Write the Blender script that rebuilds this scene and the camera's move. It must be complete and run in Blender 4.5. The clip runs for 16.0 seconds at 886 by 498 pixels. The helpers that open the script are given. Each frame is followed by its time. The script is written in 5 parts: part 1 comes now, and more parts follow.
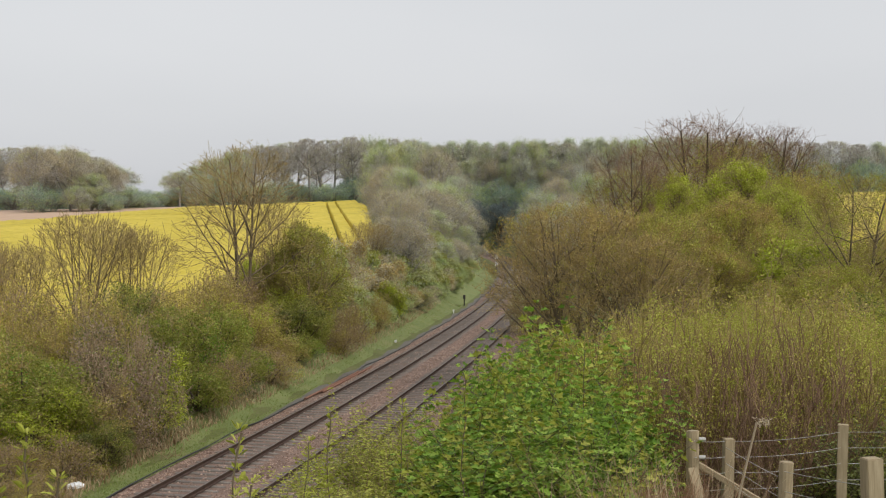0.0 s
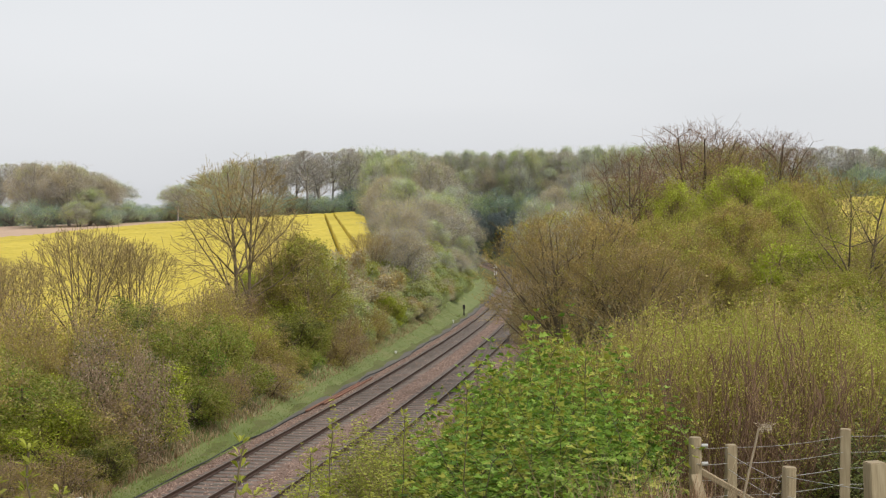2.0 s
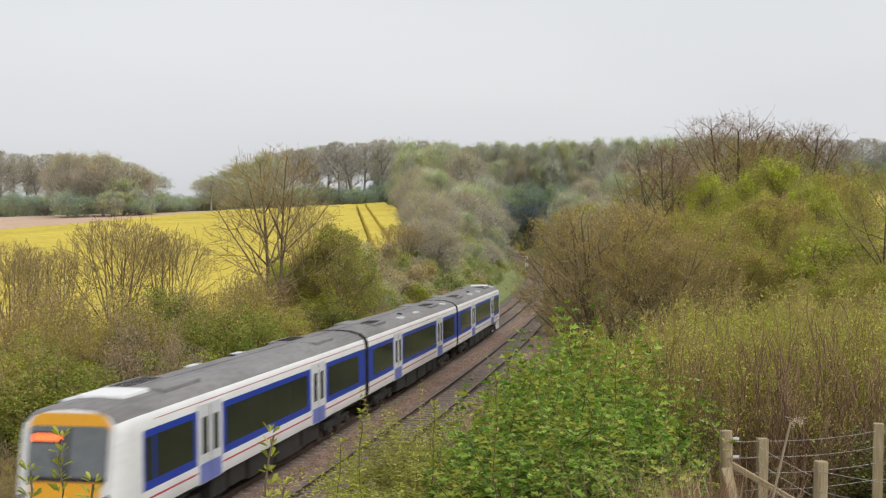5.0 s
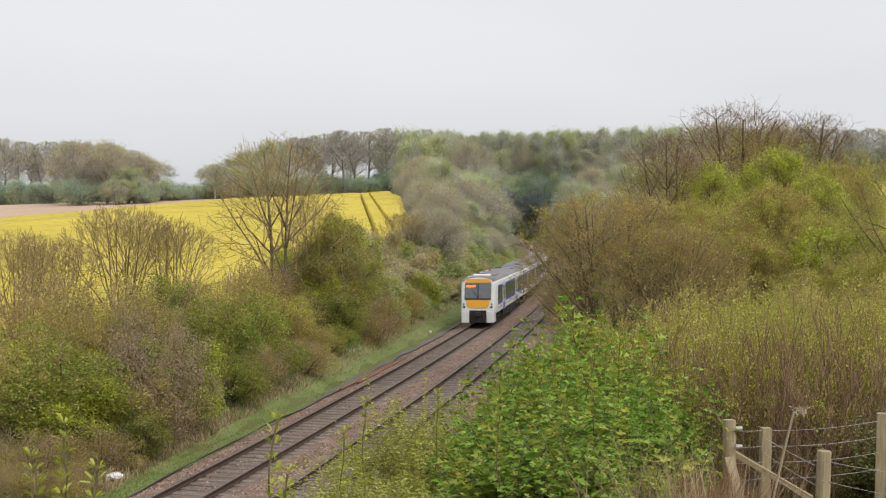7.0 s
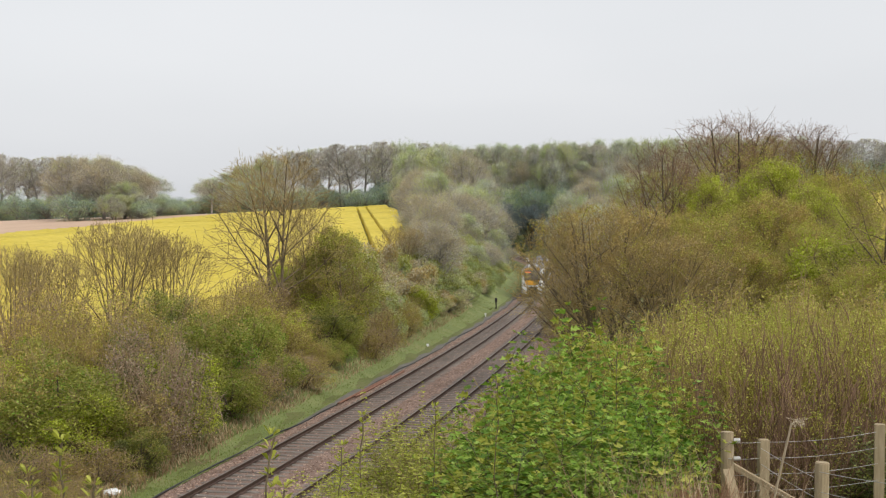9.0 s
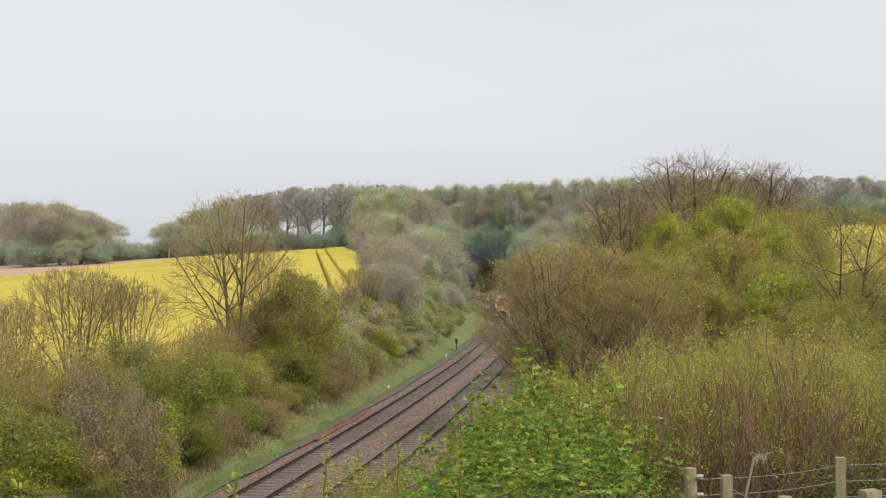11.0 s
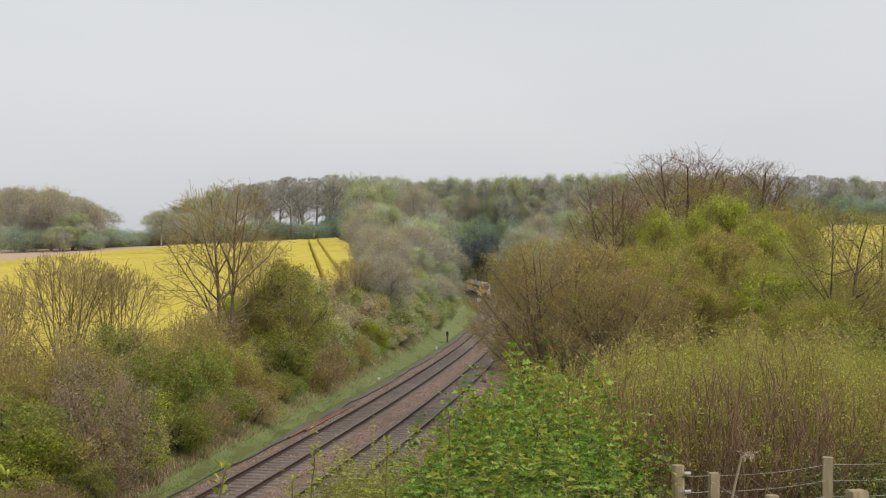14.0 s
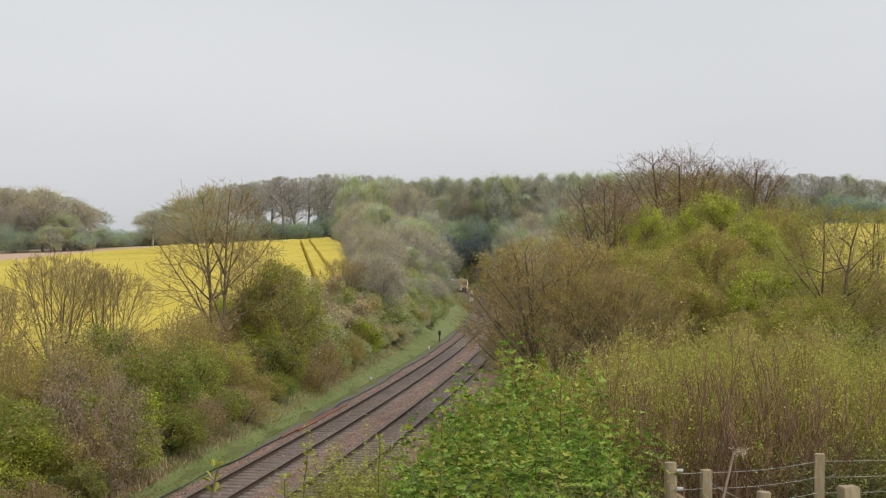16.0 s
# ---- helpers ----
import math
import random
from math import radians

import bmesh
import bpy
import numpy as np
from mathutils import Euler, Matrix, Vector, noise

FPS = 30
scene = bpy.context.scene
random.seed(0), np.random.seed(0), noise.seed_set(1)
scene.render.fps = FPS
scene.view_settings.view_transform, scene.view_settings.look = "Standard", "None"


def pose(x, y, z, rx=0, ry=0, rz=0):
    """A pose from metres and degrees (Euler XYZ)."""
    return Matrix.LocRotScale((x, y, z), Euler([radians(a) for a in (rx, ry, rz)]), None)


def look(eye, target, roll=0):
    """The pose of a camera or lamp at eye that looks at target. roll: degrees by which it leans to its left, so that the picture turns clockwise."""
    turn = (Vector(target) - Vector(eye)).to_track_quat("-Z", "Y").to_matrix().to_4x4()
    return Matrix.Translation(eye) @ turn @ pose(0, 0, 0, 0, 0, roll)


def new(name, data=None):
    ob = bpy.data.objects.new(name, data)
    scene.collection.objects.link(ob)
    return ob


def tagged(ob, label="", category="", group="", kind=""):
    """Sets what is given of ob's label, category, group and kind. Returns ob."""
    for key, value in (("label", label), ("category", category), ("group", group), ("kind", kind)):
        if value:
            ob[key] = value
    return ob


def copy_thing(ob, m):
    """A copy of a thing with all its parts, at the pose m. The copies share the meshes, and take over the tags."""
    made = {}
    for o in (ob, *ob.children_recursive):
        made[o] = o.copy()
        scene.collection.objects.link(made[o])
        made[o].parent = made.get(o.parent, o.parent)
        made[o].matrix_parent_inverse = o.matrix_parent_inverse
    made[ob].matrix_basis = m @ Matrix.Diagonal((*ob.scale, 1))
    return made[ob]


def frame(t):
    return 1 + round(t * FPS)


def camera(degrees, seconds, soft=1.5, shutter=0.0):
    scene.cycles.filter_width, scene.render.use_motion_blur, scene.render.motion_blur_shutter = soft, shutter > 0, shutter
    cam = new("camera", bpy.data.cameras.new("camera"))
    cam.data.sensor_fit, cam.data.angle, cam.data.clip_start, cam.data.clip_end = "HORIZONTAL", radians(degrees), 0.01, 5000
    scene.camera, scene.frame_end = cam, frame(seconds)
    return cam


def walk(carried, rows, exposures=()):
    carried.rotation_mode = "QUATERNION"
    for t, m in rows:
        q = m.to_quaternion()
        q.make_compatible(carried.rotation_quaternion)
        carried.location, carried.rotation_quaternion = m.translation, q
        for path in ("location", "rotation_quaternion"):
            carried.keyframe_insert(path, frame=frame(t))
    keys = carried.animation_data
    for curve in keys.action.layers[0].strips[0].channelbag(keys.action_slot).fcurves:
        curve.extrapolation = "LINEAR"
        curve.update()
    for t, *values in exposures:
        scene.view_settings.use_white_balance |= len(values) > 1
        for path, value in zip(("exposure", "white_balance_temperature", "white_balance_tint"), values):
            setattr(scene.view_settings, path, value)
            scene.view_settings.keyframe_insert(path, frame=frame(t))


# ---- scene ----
cam = camera(40.0, 16.0, 1.2, 0.4)

# seconds, x, y, z, pitch, roll, yaw
PATH = [
    (0, 0.000, 0, 8.000, -0.72, 0.00, 0.00),
    (0.5, -0.001, 0, 8.004, -0.69, 0.51, 0.03),
    (1, -0.000, 0, 7.999, -0.60, 0.23, 0.07),
    (1.5, -0.002, 0, 8.000, -0.44, 0.62, -0.01),
    (2, -0.005, 0, 7.996, -0.24, 0.79, -0.06),
    (2.5, -0.002, 0, 8.007, -0.38, 0.75, -0.00),
    (3, -0.009, 0, 8.003, -0.18, 0.82, 0.26),
    (3.5, -0.006, 0, 7.997, -0.02, 0.96, 0.73),
    (6, 0.003, 0, 7.998, -1.17, 0.42, 1.63),
    (6.5, 0.003, 0, 8.001, -1.26, 0.53, 1.60),
    (7, 0.003, 0, 7.994, -1.16, 0.38, 1.61),
    (7.5, 0.000, 0, 7.999, -1.07, 0.57, 1.63),
    (8, 0.007, 0, 8.001, -0.93, 0.66, 1.57),
    (10.5, 0.006, 0, 7.990, 0.73, 1.34, 0.38),
    (11, -0.006, 0, 7.991, 1.35, 1.54, -0.46),
    (11.5, -0.004, 0, 7.984, 1.60, 1.59, -0.49),
    (12, 0.010, 0, 7.997, 1.47, 1.14, -0.46),
    (12.5, 0.002, 0, 7.993, 1.24, 0.52, -0.64),
    (13, 0.000, 0, 7.993, 1.08, 0.53, -0.77),
    (13.5, -0.004, 0, 7.988, 1.07, 0.60, -0.88),
    (14, -0.004, 0, 7.996, 1.00, 0.52, -0.83),
    (14.5, -0.001, 0, 7.995, 0.97, 0.66, -0.75),
    (15, -0.003, 0, 7.993, 0.96, 0.77, -0.93),
    (15.5, -0.006, 0, 7.992, 0.96, 0.62, -1.07),
    (16, -0.003, 0, 7.984, 0.97, 0.69, -1.20),
]
# seconds and stops, as the automatic exposure drifts
EXPOSURE = [(0, -0.05), (1, 0.1), (3, 0.12), (6, 0.06), (7, 0.14), (8, 0.14), (11, 0.1), (12.5, -0.05), (16, -0.05)]
walk(cam, [(t, pose(x, y, z, 90 + p, r, w)) for t, x, y, z, p, r, w in PATH], EXPOSURE)

# ---- light: a bright overcast day ----
world = bpy.data.worlds.new("overcast_sky")
scene.world = world
world.use_nodes = True
wn, wl = world.node_tree.nodes, world.node_tree.links
wn.clear()
w_out = wn.new("ShaderNodeOutputWorld")
w_sky = wn.new("ShaderNodeTexSky")
w_sky.sky_type = "NISHITA"
w_sky.sun_disc = False
w_sky.sun_elevation, w_sky.sun_rotation = radians(48), radians(125)
w_sky.air_density, w_sky.dust_density = 2.0, 4.0
w_hsv = wn.new("ShaderNodeHueSaturation")
w_hsv.inputs["Saturation"].default_value = 0.15
w_bg = wn.new("ShaderNodeBackground")
w_bg.inputs["Strength"].default_value = 0.05
w_noise = wn.new("ShaderNodeTexNoise")
w_noise.inputs["Scale"].default_value = 1.6
w_noise.inputs["Detail"].default_value = 3
w_map = wn.new("ShaderNodeMapping")
w_map.inputs["Scale"].default_value = (1, 1, 3.5)
w_co = wn.new("ShaderNodeTexCoord")
w_ramp = wn.new("ShaderNodeValToRGB")
w_ramp.color_ramp.elements[0].position, w_ramp.color_ramp.elements[1].position = 0.3, 0.7
w_ramp.color_ramp.elements[0].color = (0.60, 0.625, 0.665, 1)
w_ramp.color_ramp.elements[1].color = (0.70, 0.715, 0.75, 1)
w_cloud = wn.new("ShaderNodeBackground")
w_cloud.inputs["Strength"].default_value = 0.79
w_add = wn.new("ShaderNodeAddShader")
wl.new(w_sky.outputs[0], w_hsv.inputs["Color"])
wl.new(w_hsv.outputs[0], w_bg.inputs[0])
wl.new(w_co.outputs["Generated"], w_map.inputs[0])
wl.new(w_map.outputs[0], w_noise.inputs["Vector"])
wl.new(w_noise.outputs[0], w_ramp.inputs[0])
wl.new(w_ramp.outputs[0], w_cloud.inputs[0])
wl.new(w_bg.outputs[0], w_add.inputs[0])
wl.new(w_cloud.outputs[0], w_add.inputs[1])
wl.new(w_add.outputs[0], w_out.inputs[0])
sun = new("sun", bpy.data.lights.new("sun", "SUN"))
sun.data.energy, sun.data.angle, sun.data.color = 1.5, radians(40), (1, 0.96, 0.9)
sun.matrix_basis = look((0, 0, 60), (-35, 40, 0))


# ---- materials ----
def material(name, colours, rough=0.8, scale=8.0, bump=0.3, fine=60.0, metal=0.0, island=0.0, translucent=0.0, gloss=0.3, stretch=(1, 1, 1), bump_distance=0.02):
    """A procedural surface: two or three colours mixed at two scales, with relief; island varies piece by piece."""
    m = bpy.data.materials.new(name)
    m.use_nodes = True
    n, l = m.node_tree.nodes, m.node_tree.links
    b = n["Principled BSDF"]
    b.inputs["Roughness"].default_value, b.inputs["Metallic"].default_value = rough, metal
    b.inputs["Specular IOR Level"].default_value = gloss
    co = n.new("ShaderNodeTexCoord")
    mp = n.new("ShaderNodeMapping")
    mp.inputs["Scale"].default_value = stretch
    l.new(co.outputs["Object"], mp.inputs[0])
    big, small = n.new("ShaderNodeTexNoise"), n.new("ShaderNodeTexNoise")
    big.inputs["Scale"].default_value, small.inputs["Scale"].default_value = scale, fine
    big.inputs["Detail"].default_value, small.inputs["Detail"].default_value = 4, 3
    l.new(mp.outputs[0], big.inputs["Vector"])
    l.new(mp.outputs[0], small.inputs["Vector"])
    mix = n.new("ShaderNodeMath")
    mix.operation = "MULTIPLY_ADD"
    mix.inputs[1].default_value, mix.inputs[2].default_value = 0.45, 0.0
    l.new(small.outputs[0], mix.inputs[0])
    add = n.new("ShaderNodeMath")
    add.operation = "MULTIPLY_ADD"
    add.inputs[1].default_value = 0.55
    l.new(big.outputs[0], add.inputs[0])
    l.new(mix.outputs[0], add.inputs[2])
    fac = add.outputs[0]
    if island:
        geo = n.new("ShaderNodeNewGeometry")
        info = n.new("ShaderNodeObjectInfo")
        isl = n.new("ShaderNodeMath")
        isl.operation = "MULTIPLY_ADD"
        isl.inputs[1].default_value = island
        l.new(geo.outputs["Random Per Island"], isl.inputs[0])
        l.new(fac, isl.inputs[2])
        iso = n.new("ShaderNodeMath")
        iso.operation = "MULTIPLY_ADD"
        iso.inputs[1].default_value = island * 0.4
        l.new(info.outputs["Random"], iso.inputs[0])
        l.new(isl.outputs[0], iso.inputs[2])
        sub = n.new("ShaderNodeMath")
        sub.operation = "SUBTRACT"
        sub.inputs[1].default_value = island * 0.7
        l.new(iso.outputs[0], sub.inputs[0])
        fac = sub.outputs[0]
    ramp = n.new("ShaderNodeValToRGB")
    e = ramp.color_ramp.elements
    e[0].position, e[1].position = 0.3, 0.7
    e[0].color, e[1].color = (*colours[0], 1), (*colours[-1], 1)
    if len(colours) == 3:
        e.new(0.5).color = (*colours[1], 1)
    l.new(fac, ramp.inputs[0])
    l.new(ramp.outputs[0], b.inputs["Base Color"])
    if bump:
        bp = n.new("ShaderNodeBump")
        bp.inputs["Strength"].default_value, bp.inputs["Distance"].default_value = bump, bump_distance
        l.new(add.outputs[0], bp.inputs["Height"])
        l.new(bp.outputs[0], b.inputs["Normal"])
    if translucent:
        tr, ms = n.new("ShaderNodeBsdfTranslucent"), n.new("ShaderNodeMixShader")
        l.new(ramp.outputs[0], tr.inputs[0])
        ms.inputs[0].default_value = translucent
        l.new(b.outputs[0], ms.inputs[1])
        l.new(tr.outputs[0], ms.inputs[2])
        l.new(ms.outputs[0], n["Material Output"].inputs[0])
    return m


def leafy(name, *colours, rough=0.55, island=0.62, translucent=0.42):
    return material(name, colours, rough=rough, scale=0.5, fine=3.0, bump=0, island=island, translucent=translucent, gloss=0.25)


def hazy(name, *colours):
    """Foliage of the distant woods, with haze put into its colours; soft and even in tone."""
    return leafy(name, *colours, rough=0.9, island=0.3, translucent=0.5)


def glow(name, colour, strength):
    m = bpy.data.materials.new(name)
    m.use_nodes = True
    b = m.node_tree.nodes["Principled BSDF"]
    b.inputs["Base Color"].default_value = (*colour, 1)
    b.inputs["Emission Color"].default_value = (*colour, 1)
    b.inputs["Emission Strength"].default_value = strength
    return m


M_GROUND = material("rough_grass", [(0.10, 0.085, 0.035), (0.12, 0.14, 0.035), (0.17, 0.15, 0.07)], scale=0.5, fine=5, bump=0.8, bump_distance=0.15)
M_VERGE = material("verge_grass", [(0.12, 0.15, 0.045), (0.18, 0.215, 0.07), (0.26, 0.245, 0.115)], scale=0.6, fine=9, bump=0.7, bump_distance=0.08)
M_BLADE = leafy("grass_blades", (0.15, 0.20, 0.045), (0.215, 0.28, 0.068), (0.30, 0.31, 0.12), island=0.25)
M_STRAW = leafy("dry_grass", (0.27, 0.165, 0.09), (0.42, 0.29, 0.175), (0.58, 0.45, 0.29))
M_REED = leafy("pale_reed", (0.45, 0.36, 0.25), (0.56, 0.46, 0.33), (0.66, 0.56, 0.42))
M_BRACKEN = leafy("dead_bracken", (0.27, 0.14, 0.075), (0.40, 0.23, 0.135), (0.54, 0.36, 0.23))
M_BALLAST = material("brown_ballast", [(0.12, 0.076, 0.058), (0.215, 0.142, 0.108), (0.33, 0.235, 0.185)], scale=1.2, fine=22, bump=1.0, bump_distance=0.08)
M_STONE = material("ballast_stone", [(0.12, 0.07, 0.05), (0.25, 0.155, 0.11), (0.42, 0.30, 0.235)], scale=2, fine=30, island=0.6, bump=0.3)
M_CESS = material("dark_cess_gravel", [(0.10, 0.085, 0.075), (0.15, 0.135, 0.12), (0.20, 0.19, 0.165)], scale=1.0, fine=18, bump=0.9, bump_distance=0.05)
M_SLEEPER = material("grey_concrete", [(0.12, 0.103, 0.09), (0.20, 0.172, 0.148), (0.30, 0.262, 0.225)], scale=3, fine=40, island=0.25, bump=0.3)
M_RAIL = material("rusty_steel", [(0.05, 0.03, 0.023), (0.09, 0.055, 0.04)], rough=0.75, scale=6, fine=60)
M_RAILTOP = material("worn_rail_head", [(0.12, 0.095, 0.08), (0.20, 0.165, 0.14)], rough=0.45, metal=0.5, scale=6, fine=60, bump=0.05)
M_RUST = material("orange_rust", [(0.20, 0.095, 0.06), (0.30, 0.16, 0.11)], scale=3, fine=30)
M_CABLE = material("black_cable", [(0.03, 0.03, 0.03), (0.06, 0.06, 0.06)], rough=0.6)
M_RAPE = material("rapeseed_flowers", [(0.41, 0.32, 0.04), (0.55, 0.43, 0.05), (0.63, 0.50, 0.08)], scale=0.06, fine=0.9, bump=0.9, bump_distance=0.25)
M_SOIL = material("ploughed_soil", [(0.46, 0.31, 0.215), (0.57, 0.41, 0.29)], scale=0.05, fine=0.7, bump=0.4, bump_distance=0.2)
M_BARK = material("brown_bark", [(0.085, 0.065, 0.045), (0.15, 0.115, 0.08)], scale=4, fine=30, bump=0.5, stretch=(1, 1, 0.3))
# bark for far trees, lightened so its colour carries the haze
M_BARKG = material("hazed_grey_bark", [(0.24, 0.22, 0.20), (0.36, 0.335, 0.30)], scale=2, fine=12, bump=0.5, stretch=(1, 1, 0.3))
M_LIMB = material("dark_limbs", [(0.13, 0.10, 0.062), (0.22, 0.17, 0.105)], scale=3, fine=25, bump=0.4)
M_TWIG = material("olive_brown_twigs", [(0.29, 0.215, 0.10), (0.43, 0.33, 0.16)], scale=2, fine=20, bump=0, island=0.3)
M_TWIGP = material("purple_brown_stems", [(0.21, 0.125, 0.078), (0.33, 0.21, 0.132)], scale=2, fine=20, bump=0, island=0.3)
M_TWIGR = material("red_brown_twigs", [(0.28, 0.195, 0.11), (0.40, 0.29, 0.175)], scale=2, fine=20, bump=0, island=0.3)
M_TWIGY = material("yellow_olive_twigs", [(0.29, 0.212, 0.075), (0.42, 0.33, 0.12)], scale=2, fine=20, bump=0, island=0.3)
# far twigs, paled in colour to stand for haze
M_TWIGG = material("hazed_grey_twigs", [(0.40, 0.37, 0.33), (0.50, 0.465, 0.42)], scale=1, fine=9, bump=0, island=0.3)
L_GREEN = leafy("fresh_green_leaves", (0.12, 0.22, 0.025), (0.25, 0.4, 0.048), (0.42, 0.56, 0.11))
L_LIME = leafy("lime_leaves", (0.33, 0.39, 0.03), (0.49, 0.54, 0.055), (0.63, 0.66, 0.12))
L_SPRING = leafy("spring_leaves", (0.3, 0.325, 0.04), (0.43, 0.445, 0.065), (0.55, 0.55, 0.12))
L_OLIVE = leafy("olive_buds", (0.31, 0.275, 0.05), (0.45, 0.405, 0.075), (0.59, 0.54, 0.13))
L_BROWN = leafy("bronze_buds", (0.35, 0.25, 0.085), (0.48, 0.355, 0.12), (0.6, 0.47, 0.18))
L_BRONZE = leafy("golden_bronze_buds", (0.36, 0.255, 0.075), (0.49, 0.36, 0.115), (0.6, 0.465, 0.175))
L_DARK = leafy("dark_ivy_leaves", (0.11, 0.125, 0.04), (0.185, 0.205, 0.06), (0.28, 0.305, 0.1))
L_MID = leafy("hedge_leaves", (0.21, 0.22, 0.04), (0.33, 0.34, 0.065), (0.45, 0.455, 0.11))
L_DEAD = leafy("dead_bramble", (0.25, 0.18, 0.125), (0.37, 0.275, 0.2), (0.49, 0.38, 0.29))
# pale, greyed leaf colours with the haze of distance mixed in
L_GREY = hazy("hazed_grey_green_wood", (0.48, 0.53, 0.45), (0.62, 0.655, 0.56), (0.72, 0.745, 0.64))
# understorey leaf tinted blue-green, the haze being part of the colour
L_BLUE = hazy("hazed_understorey_leaf", (0.26, 0.35, 0.285), (0.36, 0.455, 0.365), (0.46, 0.55, 0.43))
# the cutting's shade is put into this dark leaf colour
L_GLOOM = hazy("cutting_shade_foliage", (0.14, 0.175, 0.18), (0.19, 0.23, 0.23), (0.25, 0.295, 0.285))
L_WOLIVE = hazy("hazed_new_leaf", (0.44, 0.46, 0.215), (0.58, 0.595, 0.28), (0.7, 0.7, 0.36))
L_WGREEN = hazy("hazed_fresh_leaf", (0.37, 0.45, 0.2), (0.51, 0.59, 0.27), (0.63, 0.69, 0.36))
L_WBROWN = hazy("hazed_brown_bud", (0.43, 0.37, 0.24), (0.56, 0.485, 0.32), (0.67, 0.59, 0.41))
L_WHITE = leafy("white_blossom", (0.45, 0.48, 0.36), (0.62, 0.64, 0.52), (0.75, 0.76, 0.66))
M_POST = material("weathered_timber", [(0.22, 0.165, 0.095), (0.35, 0.275, 0.17), (0.47, 0.385, 0.255)], scale=4, fine=45, bump=0.5, stretch=(1, 1, 0.12))
M_WIRE = material("galvanised_wire", [(0.40, 0.385, 0.36), (0.55, 0.53, 0.50)], rough=0.6, metal=0.3)
M_WHITE = material("white_paint", [(0.66, 0.66, 0.66), (0.76, 0.76, 0.76), (0.80, 0.80, 0.80)], rough=0.4, scale=0.7, fine=7, bump=0, gloss=0.5)
M_BLUEP = material("blue_paint", [(0.008, 0.036, 0.32), (0.012, 0.05, 0.40)], rough=0.3, scale=0.7, fine=7, bump=0, gloss=0.5)
M_ROOF = material("grey_roof", [(0.12, 0.112, 0.11), (0.20, 0.19, 0.187), (0.27, 0.26, 0.255)], rough=0.6, scale=0.6, fine=6, bump=0.05, stretch=(1, 0.3, 1))
M_GLASS = material("tinted_glass", [(0.012, 0.014, 0.013), (0.02, 0.022, 0.02)], rough=0.08, scale=1, fine=4, bump=0, gloss=0.35)
M_SCREEN = material("cab_glass", [(0.10, 0.11, 0.12), (0.16, 0.17, 0.18)], rough=0.08, scale=1, fine=4, bump=0, gloss=0.6)
M_YELLOW = material("warning_yellow", [(0.72, 0.33, 0.015), (0.80, 0.39, 0.02)], rough=0.4, scale=1, fine=9, bump=0, gloss=0.5)
M_BLACK = material("black_underframe", [(0.018, 0.017, 0.016), (0.045, 0.042, 0.04)], rough=0.7, scale=2, fine=15)
M_RED = material("red_stripe", [(0.42, 0.03, 0.06), (0.48, 0.04, 0.07)], rough=0.4, bump=0)
M_DOOR = material("door_grey_white", [(0.56, 0.57, 0.60), (0.66, 0.67, 0.69)], rough=0.4, bump=0, scale=1, fine=8)
M_MAUVE = material("lilac_panel", [(0.10, 0.13, 0.40), (0.20, 0.23, 0.52)], rough=0.4, bump=0, scale=1, fine=8)
M_LED = glow("amber_display", (1.0, 0.17, 0.05), 1.3)
M_LAMP = material("unlit_lamp", [(0.10, 0.09, 0.09), (0.16, 0.13, 0.13)], rough=0.25, bump=0)
M_STEEL = material("wheel_steel", [(0.10, 0.085, 0.075), (0.17, 0.15, 0.135)], rough=0.5, metal=0.6)


# ---- mesh helpers ----
def mesh_np(name, verts, faces, mats, index=None, smooth=False):
    """A mesh from numpy arrays: verts n x 3 and faces m x k."""
    verts, faces = np.asarray(verts, float), np.asarray(faces, int)
    me = bpy.data.meshes.new(name)
    k = faces.shape[1]
    me.vertices.add(len(verts))
    me.vertices.foreach_set("co", verts.ravel())
    me.loops.add(faces.size)
    me.loops.foreach_set("vertex_index", faces.ravel().astype(np.int32))
    me.polygons.add(len(faces))
    me.polygons.foreach_set("loop_start", np.arange(0, faces.size, k, dtype=np.int32))
    for m in mats:
        me.materials.append(m)
    if index is not None:
        me.polygons.foreach_set("material_index", np.asarray(index, np.int32))
    if smooth:
        me.polygons.foreach_set("use_smooth", np.ones(len(faces), bool))
    me.update(calc_edges=True)
    me.validate()
    return me


def child(name, me, parent, label="", m=None):
    ob = new(name, me)
    ob.parent = parent
    if m is not None:
        ob.matrix_basis = m
    if label:
        ob["label"] = label
    return ob


def part(name, bm, mat, parent, label="", m=None, bevel=0.0):
    """Links a bmesh as one mesh object under a thing or a part."""
    if bevel:
        bmesh.ops.bevel(bm, geom=list(bm.edges), offset=bevel, segments=2, affect="EDGES", profile=0.6)
    me = bpy.data.meshes.new(name)
    bm.to_mesh(me)
    bm.free()
    me.materials.append(mat)
    return child(name, me, parent, label, m)


def box(x0, x1, y0, y1, z0, z1):
    bm = bmesh.new()
    bmesh.ops.create_cube(bm, size=1, matrix=Matrix.Translation(((x0 + x1) / 2, (y0 + y1) / 2, (z0 + z1) / 2)) @ Matrix.Diagonal((x1 - x0, y1 - y0, z1 - z0, 1)))
    return bm


def cyl(r, depth, m, seg=20, r2=None):
    bm = bmesh.new()
    bmesh.ops.create_cone(bm, cap_ends=True, segments=seg, radius1=r, radius2=r if r2 is None else r2, depth=depth, matrix=m)
    return bm


